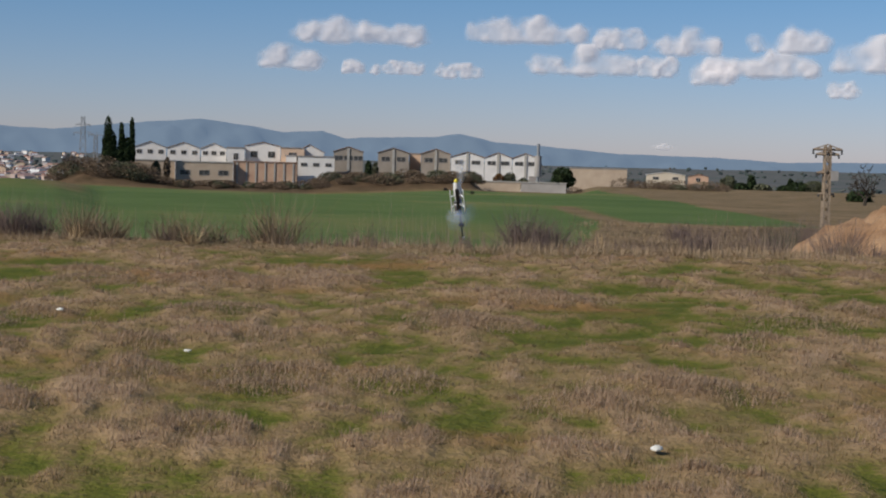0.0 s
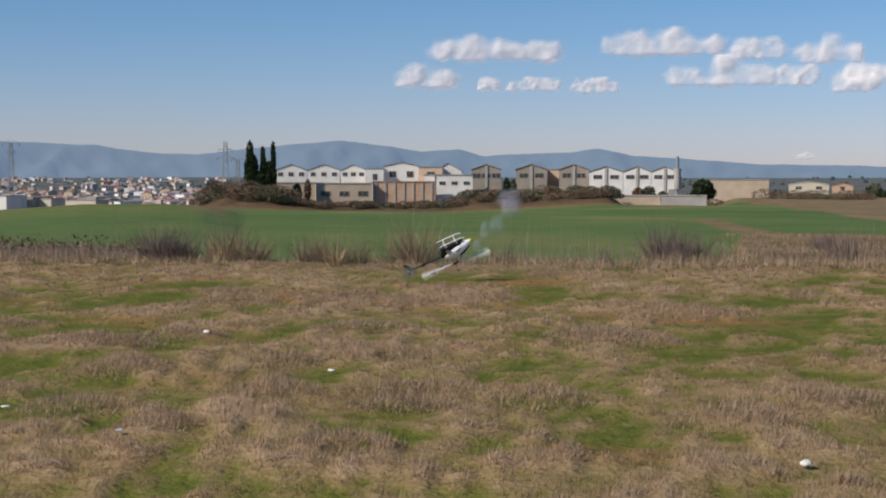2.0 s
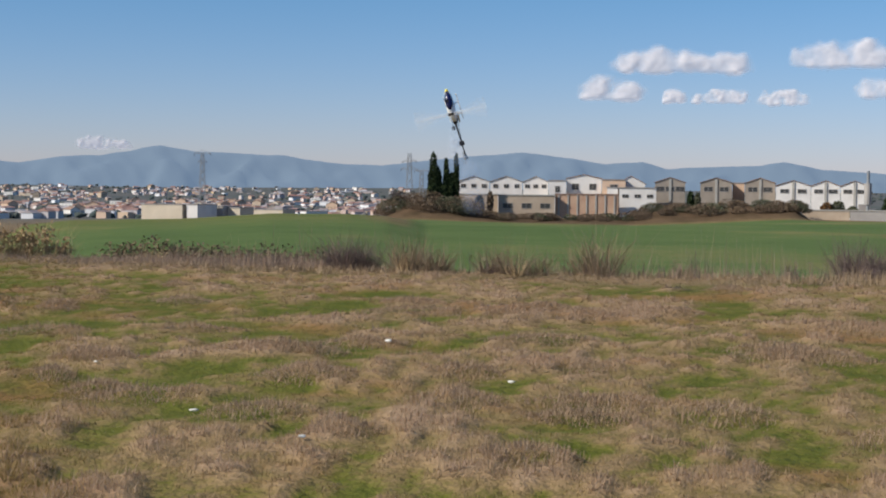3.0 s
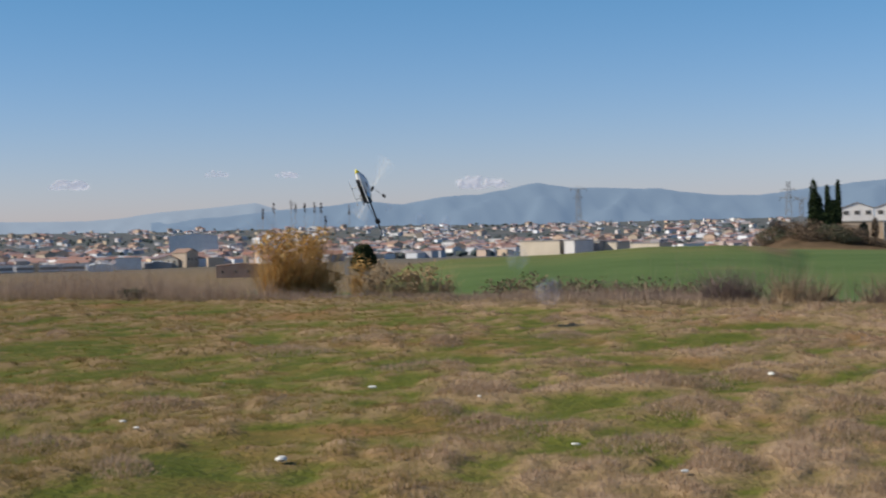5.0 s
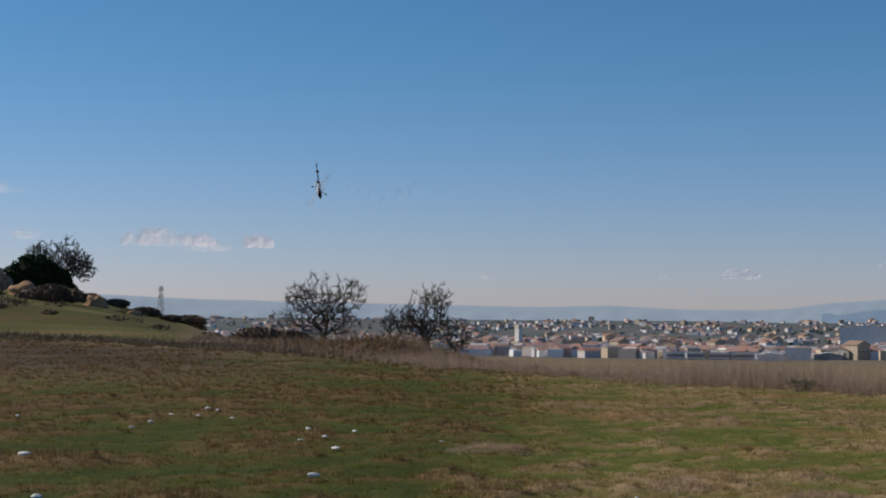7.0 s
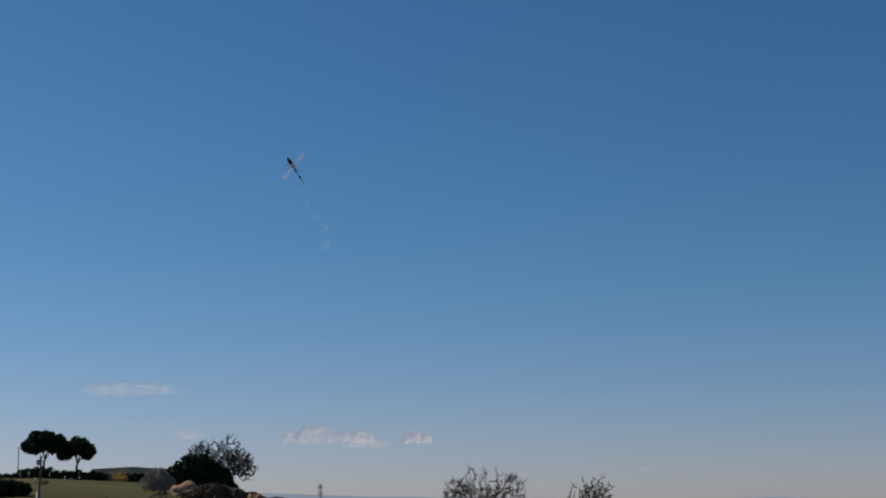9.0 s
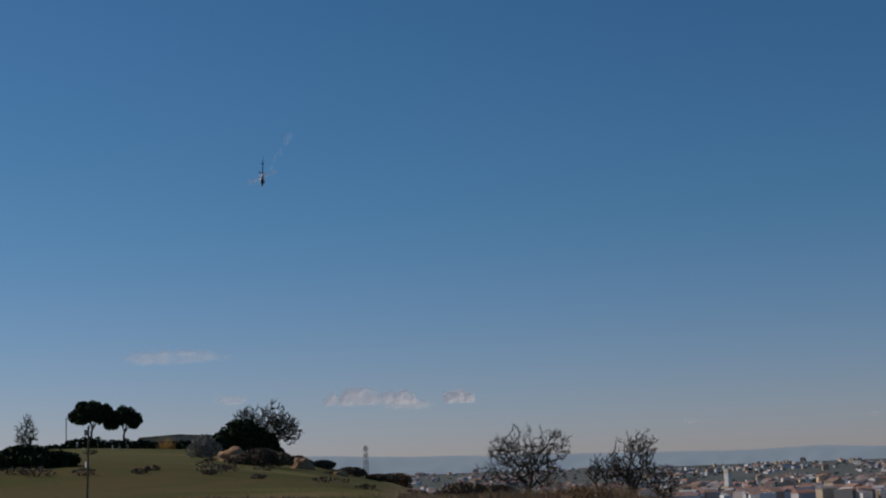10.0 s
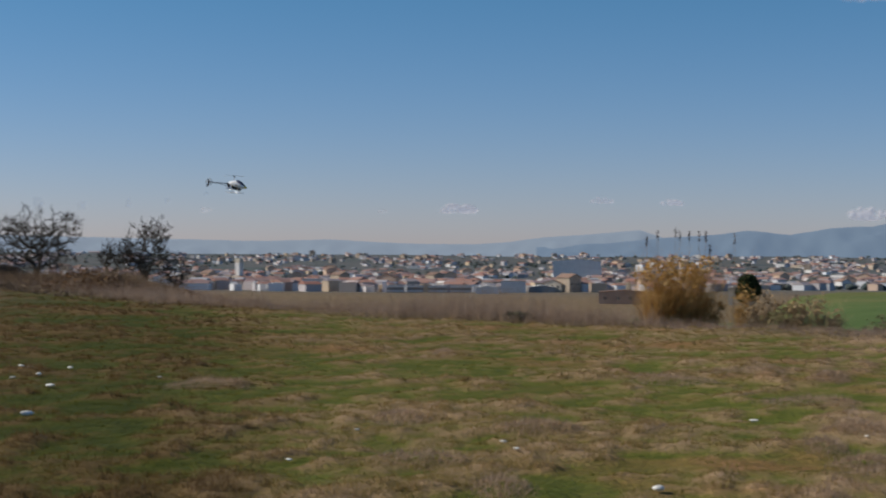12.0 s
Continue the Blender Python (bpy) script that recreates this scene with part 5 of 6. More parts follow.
for i in range(34):
    az = 11.2 + 8.3 * i / 33
    h = rs.uniform(1.0, 1.35)
    ob = leaves("hedge_shrub", [(0, 0, h * 0.5, h * 0.5, h * 0.4, h * 0.5), (0.3, 0, h * 0.35, h * 0.4, h * 0.3, h * 0.4)], 520, 0.045, brush_brown, None, 640 + i)
    ob.matrix_basis = Matrix.Translation(spot(az, 47 + rs.uniform(-0.5, 0.5), 0.0)) @ pose(0, 0, 0, 0, 0, az)
    ob.matrix_basis = Matrix.Translation(spot(az, 47 + rs.uniform(-0.5, 0.5), 0.0)) @ pose(0, 0, 0, 0, 0, az)
    tagged(ob, "dark brown hedge shrub along the ditch", "shrub", "ditch hedge")
ob = leaves("low_bush", [(0, 0, 0.12, 0.42, 0.3, 0.14), (0.25, 0, 0.1, 0.25, 0.2, 0.1)], 500, 0.05, leaf_olive, None, 700)
ob.matrix_basis = Matrix.Translation(spot(32.6, 41.5)) @ pose(0, 0, 0, 0, 0, 32)
tagged(ob, "low green bush at the field's edge", "bush")

# the earth bank by the power pole
bm = bmesh.new()
bmesh.ops.create_grid(bm, x_segments=40, y_segments=30, size=1)
for v in bm.verts:
    x, y = v.co.x * 6.5, v.co.y * 5
    d = max(0.0, 1 - (v.co.x ** 2 + v.co.y ** 2)) ** 0.7
    v.co = Vector((x, y, -0.25 + d * (2.3 + 0.9 * noise.noise(Vector((x, y, 0)) * 0.7) + 0.45 * noise.noise(Vector((x, y, 3)) * 2.1))))
for f in bm.faces:
    f.smooth = True
bank = part("earth_bank", bm, ochre, None)
bank.matrix_basis = Matrix.Translation(spot(-23.3, 58)) @ pose(0, 0, 0, 0, 0, -21)
tagged(bank, "heap of bare ochre earth at the field's edge", "earth heap")


# ---- grass and brush ----
def blades(name, az, r, height, width, count, material, seed, label, lean=0.5, per=3, lump=None, hump=None):
    """Tufts of thin blades over a stretch of land."""
    rng = np.random.default_rng(seed)
    A = az[0] + (az[1] - az[0]) * rng.random(count)
    A = A + rng.normal(0, 1.5, count)
    D = r(A, rng.random(count)) if callable(r) else r[0] + (r[1] - r[0]) * rng.random(count)
    X, Y = -np.sin(np.radians(A)) * D, np.cos(np.radians(A)) * D
    Z = land(A, D) + relief(X, Y, D)
    tall = np.ones(count)
    if lump:
        tall = np.clip(0.35 + 1.3 * (wave(X * lump, Y * lump, 7.0) + 0.25), 0.25, 1.7)
    if hump:
        tall *= 0.02 + np.exp(-((A - hump[0]) / hump[1]) ** 2)
    V, n = [], count
    for j in range(per):
        a, ln = rng.random(n) * 2 * np.pi, lean * (rng.random(n) if height > 0.1 else 0.36 + 0.64 * rng.random(n))
        h = height * (0.4 + 0.8 * rng.random(n)) * tall
        b = np.stack([X + rng.normal(0, width * 2, n), Y + rng.normal(0, width * 2, n), Z - 0.01], 1)
        tip = b + np.stack([np.cos(a) * np.sin(ln) * h, np.sin(a) * np.sin(ln) * h, np.cos(ln) * h], 1)
        w = np.stack([np.cos(a + 1.57), np.sin(a + 1.57), 0 * a], 1) * width
        V.append(np.stack([b - w, b + w, tip], 1))
    V = np.concatenate(V).reshape(-1, 3)
    me = bpy.data.meshes.new(name)
    m = len(V) // 3
    me.vertices.add(len(V)), me.loops.add(len(V)), me.polygons.add(m)
    me.vertices.foreach_set("co", V.ravel())
    me.loops.foreach_set("vertex_index", np.arange(len(V)))
    me.polygons.foreach_set("loop_start", np.arange(m) * 3)
    me.update()
    me.materials.append(material)
    return tagged(new(name, me), label, "grass", kind="stuff")


def tufts(name, az, r, height, count, per, material, seed, label):
    """Tufts of pasture grass: short and green in the hollows, long and lying over where the straw is matted."""
    rng = np.random.default_rng(seed)
    A = az[0] + (az[1] - az[0]) * rng.random(count) + rng.normal(0, 1.0, count)
    D = r(A, rng.random(count))
    X, Y = -np.sin(np.radians(A)) * D, np.cos(np.radians(A)) * D
    dry = straw_of(X, Y)
    tall = height * (0.4 + 1.3 * dry ** 2) * rng.uniform(0.6, 1.35, count)
    spin = rng.random(count) * 2 * np.pi
    V = []
    for j in range(per):
        x, y = X + rng.normal(0, 0.035, count), Y + rng.normal(0, 0.035, count)
        base = np.stack([x, y, land(A, D) + relief(x, y, D) - 0.012], 1)
        a = spin + rng.normal(0, 1.1, count)
        lean = 0.25 + (0.75 + 0.4 * dry) * rng.random(count)
        h = tall * rng.uniform(0.5, 1.2, count)
        tip = base + np.stack([np.cos(a) * np.sin(lean), np.sin(a) * np.sin(lean), np.cos(lean)], 1) * h[:, None]
        w = np.stack([np.cos(a + 1.57), np.sin(a + 1.57), 0 * a], 1) * (0.0036 * np.maximum(D / 12, 1.0))[:, None]
        V.append(np.stack([base - w, base + w, tip], 1))
    V = np.concatenate(V).reshape(-1, 3)
    me = bpy.data.meshes.new(name)
    m = len(V) // 3
    me.vertices.add(len(V)), me.loops.add(len(V)), me.polygons.add(m)
    me.vertices.foreach_set("co", V.ravel())
    me.loops.foreach_set("vertex_index", np.arange(len(V)))
    me.polygons.foreach_set("loop_start", np.arange(m) * 3)
    me.update()
    me.attributes.new("straw", "FLOAT", "POINT").data.foreach_set("value", np.tile(np.repeat(dry, 3), per))
    me.materials.append(material)
    return tagged(new(name, me), label, "grass", kind="stuff")


grass_mat = island("grass", [(0.083, 0.087, 0.015), (0.124, 0.112, 0.027), (0.27, 0.199, 0.096), (0.383, 0.266, 0.161), (0.473, 0.335, 0.244)], patch=True, thin=0.4)
brow_mat = island("brow_straw", [(0.14, 0.08, 0.045), (0.23, 0.145, 0.08), (0.32, 0.22, 0.13)])
lush_mat = island("lush_grass", [(0.083, 0.111, 0.011), (0.128, 0.135, 0.018), (0.215, 0.179, 0.039), (0.286, 0.202, 0.078), (0.39, 0.267, 0.137)], patch=True, thin=0.4)
straw_mat = island("straw", [(0.22, 0.155, 0.09), (0.31, 0.225, 0.14), (0.4, 0.3, 0.2)])
tufts("pasture_grass", (-23, 23), lambda A, u: 6.5 + (along(A, RIM) * 1.03 - 6.5) * u ** 1.2, 0.05, 56000, 9, grass_mat, 1, "rough pasture grass in tufts, green and straw")
# darker copy of the lush grass, standing in for its backlit shade
dim_grass_mat = island("deep_grass", [(0.048, 0.072, 0.005), (0.087, 0.09, 0.009), (0.127, 0.087, 0.018), (0.139, 0.087, 0.037), (0.182, 0.115, 0.055)], patch=True, thin=0.4)
tufts("deep_grass", (42, 74), lambda A, u: 7.5 + (along(A, RIM) - 7.5) * u ** 1.5, 0.07, 40000, 9, dim_grass_mat, 6, "green winter grass in tufts with straw in it, toned down as backlit")
tufts("lush_grass", (21.5, 43), lambda A, u: 7 + (along(A, RIM) * 1.02 - 7) * u ** 1.35, 0.05, 38000, 9, lush_mat, 5, "short green winter grass in tufts with straw in it")
blades("edge_brush", (-23, 58), lambda A, u: along(A, RIM) * (0.96 + 0.4 * u ** 1.6), 0.17, 0.006, 22000, straw_mat, 2, "dry brown grass and weeds along the field's edge", 1.0, 3, 0.5)
blades("edge_weeds", (-23, 58), lambda A, u: along(A, RIM) * (1.0 + 0.35 * u), 0.36, 0.005, 4500, twig_mauve, 3, "tall dead weeds along the field's edge", 0.45, 2, 0.35)
blades("brow_grass", (38, 58), lambda A, u: along(A, RIM) * (1.0 + 1.7 * u), 0.75, 0.018, 16000, brow_mat, 4, "tall dry russet grass on the brow", 0.6, 3, 0.2, hump=(48, 4.5))
fringe_mat = island("weed_fringe", [(0.24, 0.165, 0.12), (0.34, 0.245, 0.18), (0.44, 0.33, 0.24)], thin=0.4)
blades("weed_fringe", (27.3, 48), lambda A, u: along(A, RIM) * (0.97 + 0.3 * u), 0.62, 0.0045, 11000, fringe_mat, 8, "tall mauve-brown dead weeds along the field's edge", 1.0, 4, 0.45)
blades("weed_fringe", (10, 27.3), lambda A, u: along(A, RIM) * (0.99 + 0.2 * u), 0.3, 0.006, 5000, fringe_mat, 9, "thin mauve-brown dead weeds along the field's edge", 0.5, 3, 0.4)
blades("dead_stalks", (-23, 17), lambda A, u: along(A, RIM) * (1.0 + 0.15 * u), 0.7, 0.005, 700, fringe_mat, 10, "thin pale dead stalks along the field's edge", 0.35, 2, 0.6)
blades("ditch_weeds", (50, 76), lambda A, u: along(A, RIM) * (0.95 + 0.14 * u), 0.26, 0.02, 7000, brush_brown, 11, "low brown weeds in the ditch below the hill", 1.3, 3, 0.12)
blades("verge_weeds", (-22, -11.5), lambda A, u: 42 + 55 * u ** 1.3, 0.34, 0.012, 9000, brush_brown, 12, "brown dead weeds on the rough ground beside the crop", 0.9, 3, 0.25)
blades("verge_straw", (-22, -11), lambda A, u: 40 + 56 * u, 0.22, 0.014, 9000, straw_mat, 13, "dry straw on the rough ground beside the crop", 1.1, 3, 0.4)
straw_mauve = island("straw_mauve", [(0.33, 0.225, 0.14), (0.4, 0.28, 0.18), (0.46, 0.335, 0.23)], thin=0.4)


def mound(az, r, rx, ry, seed):
    """A matted heap of dead grass."""
    rng = np.random.default_rng(seed)
    n = int(2600 * rx * ry + 500)
    a, d = rng.random(n) * 2 * np.pi, np.sqrt(rng.random(n)) * (1 + 0.25 * np.sin(3 * rng.random() * 6 + 4 * rng.random(n)))
    x, y = np.cos(a) * d * rx, np.sin(a) * d * ry
    lift = 0.09 * np.clip(1 - d, 0, 1)
    h = rng.uniform(0.05, 0.12, n) * (1.1 - 0.6 * d)
    b = np.stack([x, y, lift - 0.02], 1)
    ang = rng.random(n) * 2 * np.pi
    ln = 0.3 + rng.random(n) * 0.9
    tip = b + np.stack([np.cos(ang) * np.sin(ln), np.sin(ang) * np.sin(ln), np.cos(ln)], 1) * h[:, None]
    w = np.stack([np.cos(ang + 1.57), np.sin(ang + 1.57), 0 * ang], 1) * 0.004
    V = np.stack([b - w, b + w, tip], 1).reshape(-1, 3)
    c, q = spot(az, r), radians(az)
    X, Y = V[:, 0] * math.cos(q) - V[:, 1] * math.sin(q), V[:, 0] * math.sin(q) + V[:, 1] * math.cos(q)
    return np.stack([X + c.x, Y + c.y, V[:, 2] + c.z + relief(X + c.x, Y + c.y, np.hypot(X + c.x, Y + c.y)) * 0.8], 1)


MOUNDS = [(4.1, 9.8, 0.45, 0.5), (2.1, 11.8, 0.55, 0.5), (6.8, 12.6, 0.5, 0.7), (3.5, 18, 0.9, 0.8), (-6, 16.5, 0.9, 0.8), (-8.5, 20, 1.1, 0.9), (10.5, 17.5, 0.7, 0.7), (13, 16.5, 0.8, 0.6), (31.8, 15.2, 0.55, 0.5), (18.5, 13.0, 0.6, 0.6),
          (27, 22, 0.8, 0.8), (24, 24, 0.9, 0.8), (14, 12, 0.5, 0.6), (-3, 12, 0.5, 0.6), (-15, 12, 0.6, 0.6), (-18, 18, 0.8, 0.8), (44, 20, 0.7, 0.6), (20, 16, 0.6, 0.6), (22, 19, 0.7, 0.6), (8.5, 22, 0.9, 0.8), (36, 13, 0.5, 0.5)]
for i in range(34):
    MOUNDS.append((rs.uniform(-22, 40), rs.uniform(10, 29), rs.uniform(0.25, 0.7), rs.uniform(0.3, 0.8)))
heaps = np.concatenate([mound(*m, 900 + i) for i, m in enumerate(MOUNDS)])
tagged(new("straw_mounds", mesh_of("straw_mounds", heaps.tolist(), np.arange(len(heaps)).reshape(-1, 3).tolist(), straw_mauve)), "matted mounds of dead straw-coloured grass", "grass", kind="stuff")
for i in range(40):
    az = rs.uniform(-21, 44)
    shrub("dead_weed", spot(az, float(along(az, RIM)) * rs.uniform(0.99, 1.12)), rs.uniform(0.22, 0.6), 90, 1000 + i, (twig_dry, twig_mauve, cane_pale)[i % 3], "dead weed stems at the field's edge", 0.6, 0, "weed", 0.005)["group"] = "dead weeds"

STONES = [(62.5, -3.85, 0.13), (60.7, -5.3, 0.09), (60.3, -6.45, 0.07), (61.0, -3.75, 0.06), (55.6, -3.8, 0.05), (56.3, -4.0, 0.06), (54.3, -3.6, 0.07), (48.9, -4.3, 0.06), (49.6, -4.9, 0.07), (57.0, -4.1, 0.045), (9.34, -5.62, 0.06), (4.73, -7.0, 0.04), (23.97, -5.75, 0.05), (-12.7, -10.4, 0.06), (27.4, -8.55, 0.07), (32.6, -7.2, 0.04), (33.1, -6.8, 0.035), (50.4, -5.9, 0.08),
          (50.0, -4.5, 0.06), (50.6, -4.35, 0.06), (50.3, -4.2, 0.05), (50.9, -4.6, 0.05), (53.9, -3.7, 0.06), (54.6, -3.8, 0.05), (53.4, -3.9, 0.05), (45.7, -4.6, 0.04), (20.0, -6.4, 0.03), (16.5, -8.0, 0.04), (12.5, -9.3, 0.04), (38.5, -6.5, 0.035), (41.0, -7.5, 0.04)]
for i, (az, el, s) in enumerate(STONES):
    r = EYE / math.tan(radians(-el))
    bm = bmesh.new()
    bmesh.ops.create_icosphere(bm, subdivisions=2, radius=s * 0.6)
    for v in bm.verts:
        v.co *= 1 + 0.45 * noise.noise(v.co * (1.3 / s) + Vector((i, 0, 0)))
        v.co.x *= 1.5
        v.co.z *= 0.5
    ob = part("stone", bm, stone_mat, None)
    ob.matrix_basis = Matrix.Translation(spot(az, r, s * 0.25 + 0.02 + float(relief(*(np.array([c]) for c in (*spot_xy(az, r), r)))[0]))) @ pose(0, 0, 0, 0, 0, i * 47)
    tagged(ob, "pale limestone lying in the grass", "stone", "field stones")

# ---- clouds ----
def cloud_material(name, density, tone=(0.33, 0.31, 0.3), glow=(0.28, 0.285, 0.33)):
    """Thick in the middle and thinning out towards the rim, by the mesh's own thickness."""
    m = bpy.data.materials.new(name)
    m.use_nodes = True
    n, k = m.node_tree.nodes, m.node_tree.links
    b = n["Principled BSDF"]
    b.inputs["Base Color"].default_value = (*tone, 1)
    b.inputs["Roughness"].default_value = 1.0
    b.inputs["Specular IOR Level"].default_value = 0.0
    # glow added in place of daylight scattered through the cloud
    b.inputs["Emission Color"].default_value, b.inputs["Emission Strength"].default_value = (*glow, 1), 1.0
    deep, rng = n.new("ShaderNodeAttribute"), n.new("ShaderNodeMapRange")
    deep.attribute_name = "thickness"
    rng.interpolation_type = "SMOOTHSTEP"
    rng.inputs["From Min"].default_value, rng.inputs["From Max"].default_value = 0.0, 1.0
    rng.inputs["To Min"].default_value, rng.inputs["To Max"].default_value = 0.0, density
    k.new(deep.outputs["Fac"], rng.inputs["Value"])
    mix, tr = n.new("ShaderNodeMixShader"), n.new("ShaderNodeBsdfTransparent")
    body, thru = n.new("ShaderNodeAddShader"), n.new("ShaderNodeBsdfTranslucent")
    thru.inputs["Color"].default_value = (*[c * 0.75 for c in tone], 1)
    k.new(b.outputs[0], body.inputs[0]), k.new(thru.outputs[0], body.inputs[1])
    k.new(rng.outputs[0], mix.inputs[0]), k.new(tr.outputs[0], mix.inputs[1]), k.new(body.outputs[0], mix.inputs[2])
    k.new(mix.outputs[0], n["Material Output"].inputs["Surface"])
    return m


def cloud_mesh(seed, material, aspect=3.0, heaps=9, flat=True):
    """Heaped puffs over a level base, about 2 wide and 2 high before scaling; aspect is its width over its height in the sky."""
    rng = np.random.default_rng(seed)
    nx, nz = 110, 60
    X, Z = np.meshgrid(np.linspace(-1.25, 1.25, nx), np.linspace(-1.3, 1.3, nz), indexing="ij")
    U, T = X * aspect, Z
    clear = np.ones(X.shape)
    for i in range(heaps):
        x = (-0.8 + 1.6 * (i + rng.uniform(0.2, 0.8)) / heaps) * aspect
        top = (1.0 - (x / aspect / 1.1) ** 2) * rng.uniform(0.35, 0.8)
        for z in np.arange(-0.3, max(top, -0.1), 0.4):
            r = rng.uniform(0.42, 0.62)
            clear *= 1 - 0.9 * np.exp(-(((U - x - rng.normal(0, 0.15)) / (r * 1.25)) ** 2 + ((T - z) / r) ** 2))
    rag = sum(a * (lattice_noise(U * f + 17 * seed + 40, T * f + 40, 5 + seed) - 0.5) for f, a in ((1.1, 0.7), (2.3, 0.55), (5.0, 0.14)))
    thick = (1 - clear) * 1.2 - 0.3 + rag * 0.8
    if flat:
        thick = thick - np.clip((-0.45 - Z) / 0.5, 0, 3)
    else:
        thick = thick - np.clip((np.hypot(X / 1.2, Z / 1.2) - 0.3) / 0.6, 0, 1) * 1.6
    thick = thick - np.clip((np.maximum(np.abs(X) / 1.25, np.abs(Z) / 1.3) - 0.75) / 0.25, 0, 1) * 1.5
    deep = np.clip(thick, 0, 1.3)
    Y = -deep * 0.42
    i = np.arange(nx - 1)[:, None] * nz + np.arange(nz - 1)[None]
    F = np.stack([i, i + nz, i + nz + 1, i + 1], -1).reshape(-1, 4)
    F = F[(deep.ravel()[F] > 0).any(1)]
    me = mesh_of("cloud", np.stack([X, Y, Z], -1).reshape(-1, 3).tolist(), F.tolist(), material, True)
    me.attributes.new("thickness", "FLOAT", "POINT").data.foreach_set("value", deep.ravel())
    return me


full, thin = cloud_material("cloud", 0.93), cloud_material("thin_cloud", 0.42, (0.4, 0.37, 0.35), (0.3, 0.29, 0.31))
CLOUDS = [(1.2, 3.82, 1.25, 0.5), (-1.5, 4.84, 2.5, 0.58), (-1.17, 3.6, 0.42, 0.34), (-2.8, 3.55, 0.95, 0.28), (-5.0, 3.5, 0.92, 0.3),
          (-7.35, 5.0, 2.35, 0.55), (-9.6, 3.9, 1.9, 0.58), (-10.98, 4.75, 1.1, 0.44), (-12.3, 3.75, 0.75, 0.42), (-13.2, 4.65, 1.15, 0.6), (-14.2, 3.55, 0.95, 0.5), (-16.0, 3.9, 2.0, 0.55),
          (-17, 4.8, 1.4, 0.6), (-18.9, 3.05, 0.6, 0.34), (-20.2, 4.2, 1.6, 0.7), (55.8, 3.02, 1.75, 0.36), (52.6, 2.95, 0.55, 0.3), (34.8, 1.85, 0.7, 0.18), (29.5, 2.2, 0.42, 0.13), (26.9, 2.13, 0.42, 0.13),
          (19.7, 1.68, 0.95, 0.26)]
WISPS = [(20, 9.5, 1.6, 0.4), (44.1, 1.78, 0.4, 0.14), (37.6, 1.78, 0.3, 0.1), (60.9, 3.12, 0.8, 0.26), (63, 4.7, 2.8, 0.4), (-12.6, 0.95, 0.5, 0.18), (54.4, 2.75, 1.4, 0.3)]
for i, (az, el, w, h) in enumerate(CLOUDS + WISPS):
    r = 4600 if el > 2 else 4950
    wisp = i >= len(CLOUDS)
    aspect = min(max(w / h, 1.2), 4.5)
    ob = new("cloud", cloud_mesh(i, thin if wisp else full, aspect, max(2, round(aspect * 1.7)), not wisp))
    ob.matrix_basis = Matrix.Translation(Vector((0, 0, EYE)) + way(az, el) * min(r, 4900)) @ pose(0, 0, 0, 0, 0, az) @ Matrix.Diagonal((radians(w) * r * 1.2, radians(h) * r, radians(h) * r * 1.25, 1))
    ob.visible_shadow = False
    tagged(ob, "thin wisp of white cloud" if wisp else "soft white cumulus cloud low over the mountains", "cloud", "clouds", "structure")

# ---- exhaust smoke of the helicopter ----
smoke_mat = cloud_material("smoke", 0.12, (0.5, 0.56, 0.7), (0.0, 0.0, 0.0))
smoke_shapes = [cloud_mesh(10 + i, smoke_mat, 1.0, 3, False) for i in range(4)]
puffs = []
for i in range(6):
    ob = new("smoke_puff", smoke_shapes[i % 4])
    size = 0.1 + 0.045 * i
    ob.scale = (size, size * 0.5, size * 1.3)
    ob.visible_shadow = False
    puffs.append(tagged(ob, "thin bluish puff of engine exhaust smoke drifting in the air", "smoke", "exhaust puffs"))


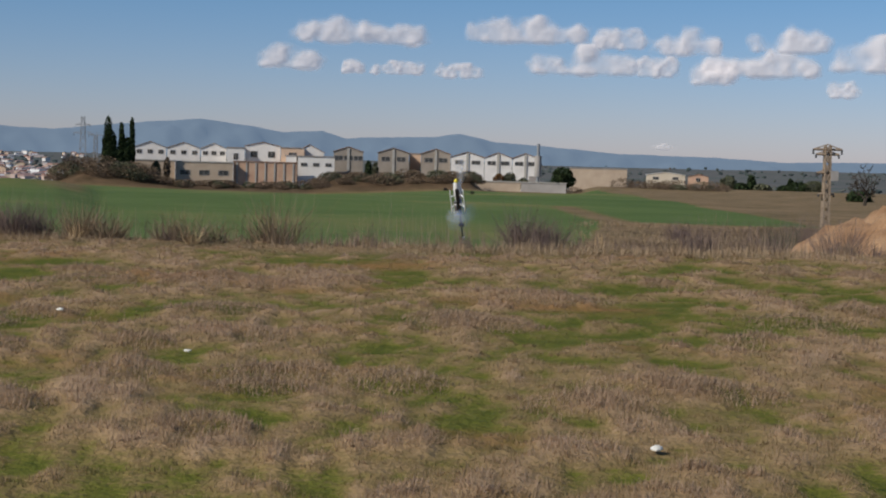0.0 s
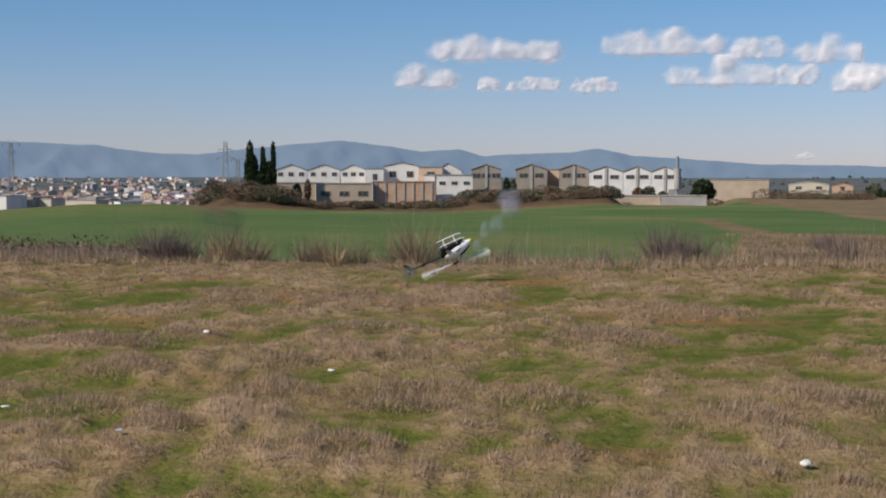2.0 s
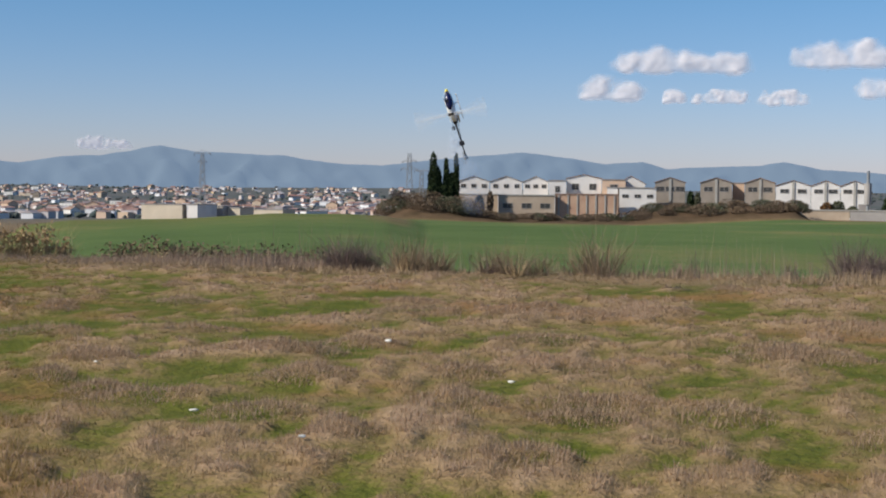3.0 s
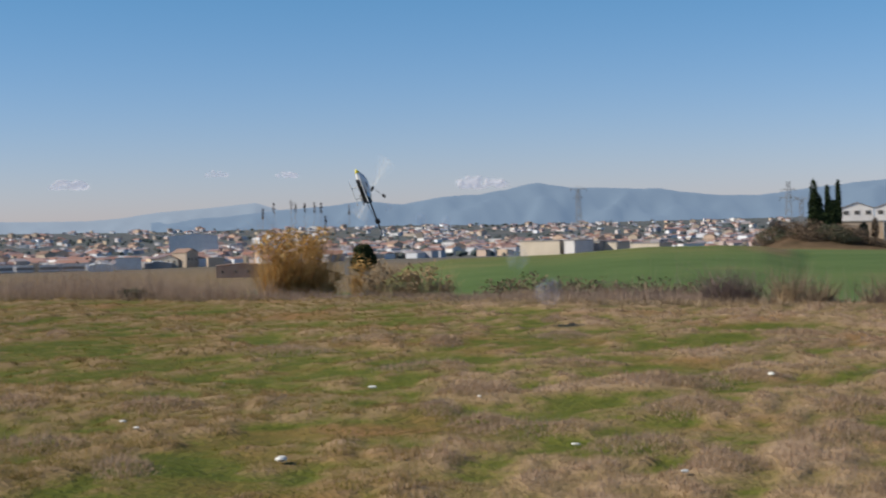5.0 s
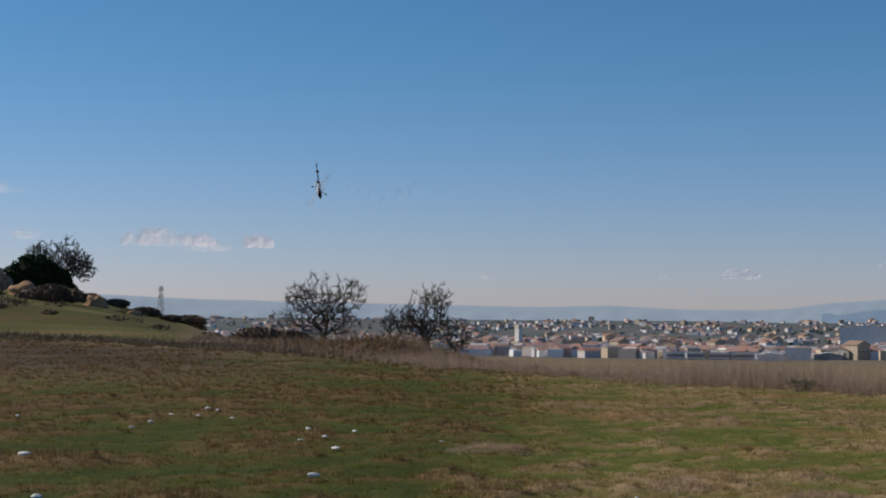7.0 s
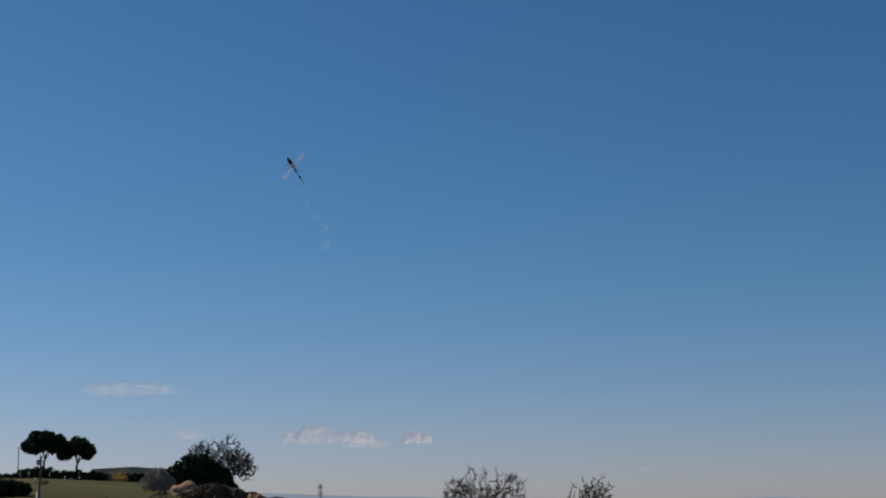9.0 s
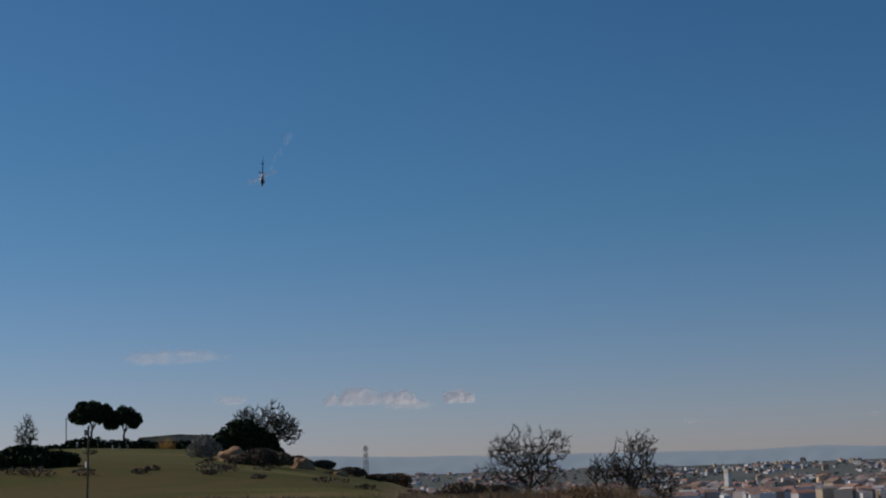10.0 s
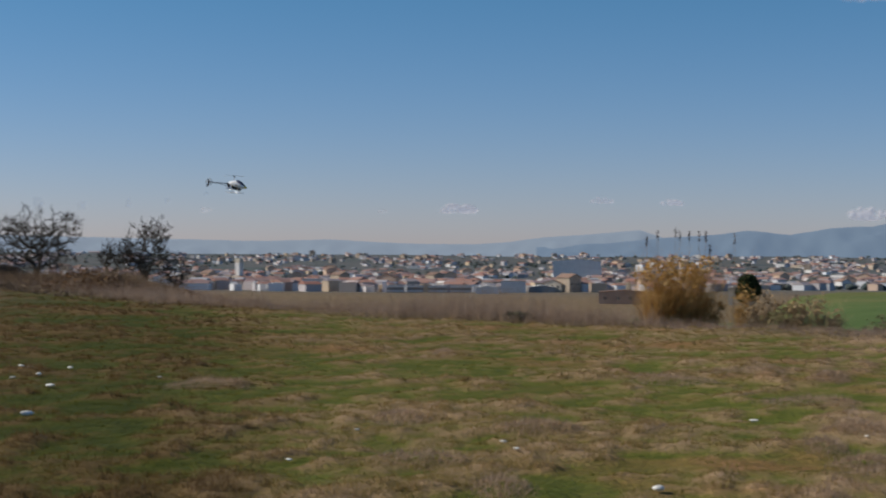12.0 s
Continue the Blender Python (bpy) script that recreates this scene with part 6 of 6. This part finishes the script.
# ---- what moves ----
def motions():
    flight = [  # seconds, place, turn
        (0.00, 2.36, 26.39, 1.18, 11.1, -61.7, -109.6),
        (0.20, 1.84, 26.39, 0.75, 5.9, -26.8, -104.0),
        (0.40, 1.39, 26.40, 0.65, 4.9, -3.5, -107.3),
        (0.50, 1.14, 26.40, 0.77, 1.8, 11.6, -116.9),
        (0.60, 0.98, 26.40, 1.15, 14.0, 23.3, -149.4),
        (0.80, 0.72, 26.39, 2.02, 47.1, 14.6, -174.4),
        (1.00, 0.59, 26.36, 2.27, 61.2, -20.1, -175.2),
        (1.20, 0.90, 26.33, 2.10, 53.4, -52.5, -173.1),
        (1.40, 0.97, 26.30, 1.95, 39.1, -77.4, -157.4),
        (1.50, 0.88, 26.30, 1.90, -11.5, -84.9, -100.9),
        (1.60, 0.83, 26.29, 1.68, -128.7, -72.3, 3.4),
        (1.80, 0.44, 26.26, 1.06, -136.4, -39.5, 1.8),
        (2.00, -0.13, 26.22, 0.52, -159.9, -23.5, 8.0),
        (2.20, -1.27, 26.18, 0.81, -169.1, -12.2, -9.0),
        (2.35, -1.97, 26.12, 1.17, 171.6, -25.1, -36.0),
        (2.50, -2.59, 25.53, 1.53, -175.9, -32.3, -81.6),
        (2.70, -3.12, 25.43, 2.56, -143.4, -77.0, -126.1),
        (3.10, -3.20, 25.88, 3.07, -121.7, -66.6, -148.0),
        (3.60, -3.64, 25.79, 1.61, -43.2, -32.1, -152.3),
        (4.00, -4.33, 24.54, 0.34, -4.1, 5.9, -156.8),
        (4.30, -5.51, 24.09, 0.26, -5.8, 14.6, -156.1),
        (4.50, -6.67, 23.48, 0.61, -32.0, 9.2, -167.5),
        (4.60, -7.56, 23.23, 1.17, 14.3, 4.8, -168.3),
        (4.70, -8.42, 23.49, 1.74, 74.7, -1.8, -166.2),
        (4.90, -9.96, 24.01, 2.17, 53.9, -53.1, -153.1),
        (5.00, -10.59, 23.73, 2.37, 46.8, -70.0, -143.8),
        (5.10, -11.45, 24.48, 2.43, -127.7, -80.3, 25.7),
        (5.20, -11.87, 24.29, 2.37, -129.5, -52.5, 25.0),
        (5.30, -12.67, 24.46, 2.39, -159.1, -35.4, 33.5),
        (5.50, -14.46, 24.04, 2.80, 175.0, -25.1, 36.0),
        (5.70, -16.41, 23.95, 4.00, 174.8, -62.2, 18.5),
        (5.80, -17.78, 24.20, 4.44, 157.0, -73.6, 7.9),
        (6.00, -21.17, 25.45, 5.12, 124.6, -18.2, 44.3),
        (6.20, -23.97, 26.91, 5.47, 99.4, 34.6, 57.3),
        (6.40, -27.46, 27.81, 5.73, 120.2, 56.6, 82.2),
        (6.50, -29.32, 28.15, 5.91, 136.9, 62.5, 94.7),
        (6.70, -33.44, 30.17, 5.53, 156.3, 64.7, 113.0),
        (7.50, -39.44, 31.09, 7.14, 174.5, 62.2, 137.4),
        (8.30, -45.76, 31.51, 9.59, -174.3, 53.8, 152.4),
        (8.50, -47.20, 32.01, 11.65, -176.0, 71.7, 150.0),
        (8.70, -47.63, 31.85, 13.14, 83.7, 37.6, 64.1),
        (8.80, -49.05, 32.22, 13.97, 111.5, -4.4, 44.2),
        (8.90, -49.31, 32.09, 14.64, 137.2, -58.0, 24.1),
        (9.00, -49.56, 31.96, 15.29, -120.1, -48.3, -87.3),
        (9.10, -49.89, 31.84, 15.58, -112.8, -9.9, -114.5),
        (9.20, -50.24, 31.75, 15.81, -82.7, 31.8, -120.4),
        (9.50, -51.38, 31.42, 16.07, -108.6, 63.8, -163.9),
        (9.70, -53.05, 31.87, 15.48, -117.8, 69.0, -173.2),
        (10.00, -54.99, 32.23, 14.41, -169.2, 75.1, 159.8),
        (10.20, -55.56, 32.21, 12.95, -174.1, 76.0, 160.9),
        (10.50, -56.12, 32.44, 11.15, 153.0, 75.2, 146.1),
        (10.80, -55.75, 33.39, 8.73, 31.2, 82.2, 42.2),
        (11.00, -54.93, 33.93, 7.30, 9.6, 67.8, 28.8),
        (11.20, -49.38, 33.29, 5.79, 0.7, 61.5, 23.2),
        (11.50, -42.35, 31.62, 3.79, 2.4, 48.2, 22.3),
        (11.80, -34.82, 32.54, 3.54, 2.5, 25.1, 27.7),
        (12.00, -29.69, 31.73, 3.76, 1.7, 5.5, 16.6),
    ]
    walk(helicopter, [(t, pose(*v)) for t, *v in flight])
    phases = [(0.0, 12), (1.0, 60), (1.5, 36), (2.0, 6), (4.3, 174), (4.5, 12), (5.0, 51), (5.5, 162), (6.0, 159), (6.5, 0), (8.5, 30), (9.0, 108), (9.5, 78), (10.0, 117), (12.0, 93)]  # seconds, how far the blades have turned, in half turns
    turned, done = [(0, phases[0][1])], phases[0]
    for t, at in phases[1:]:
        steps = round((t - done[0]) * FPS)
        total = (at - done[1]) % 180.0
        total += 180.0 * math.floor((82.0 * steps - total) / 180.0)
        start = turned[-1][1]
        turned += [(round(done[0] * FPS) + k, start + total * k / steps) for k in range(1, steps + 1)]
        done = (t, at)
    walk(rotor, [(f / FPS, pose(0, 0, 0.225, 0, 0, a % 360)) for f, a in turned])
    times = [v[0] for v in flight]
    track = [np.array([v[i] for v in flight]) for i in (1, 2, 3)]
    for i, puff in enumerate(puffs):
        late = 0.05 + 0.075 * i
        rows = []
        for k in range(0, 121):
            t = k * 0.1
            x, y, z = (float(np.interp(max(t - late, 0.0), times, c)) for c in track)
            rows.append((t, pose(x + 0.25 * late + 0.06 * math.sin(i * 2.1), y + 0.2 * late, z - 0.15 - 0.35 * late + 0.04 * math.sin(i * 3.7), 0, 0, math.degrees(math.atan2(-x, y)))))
        walk(puff, rows)


motions()
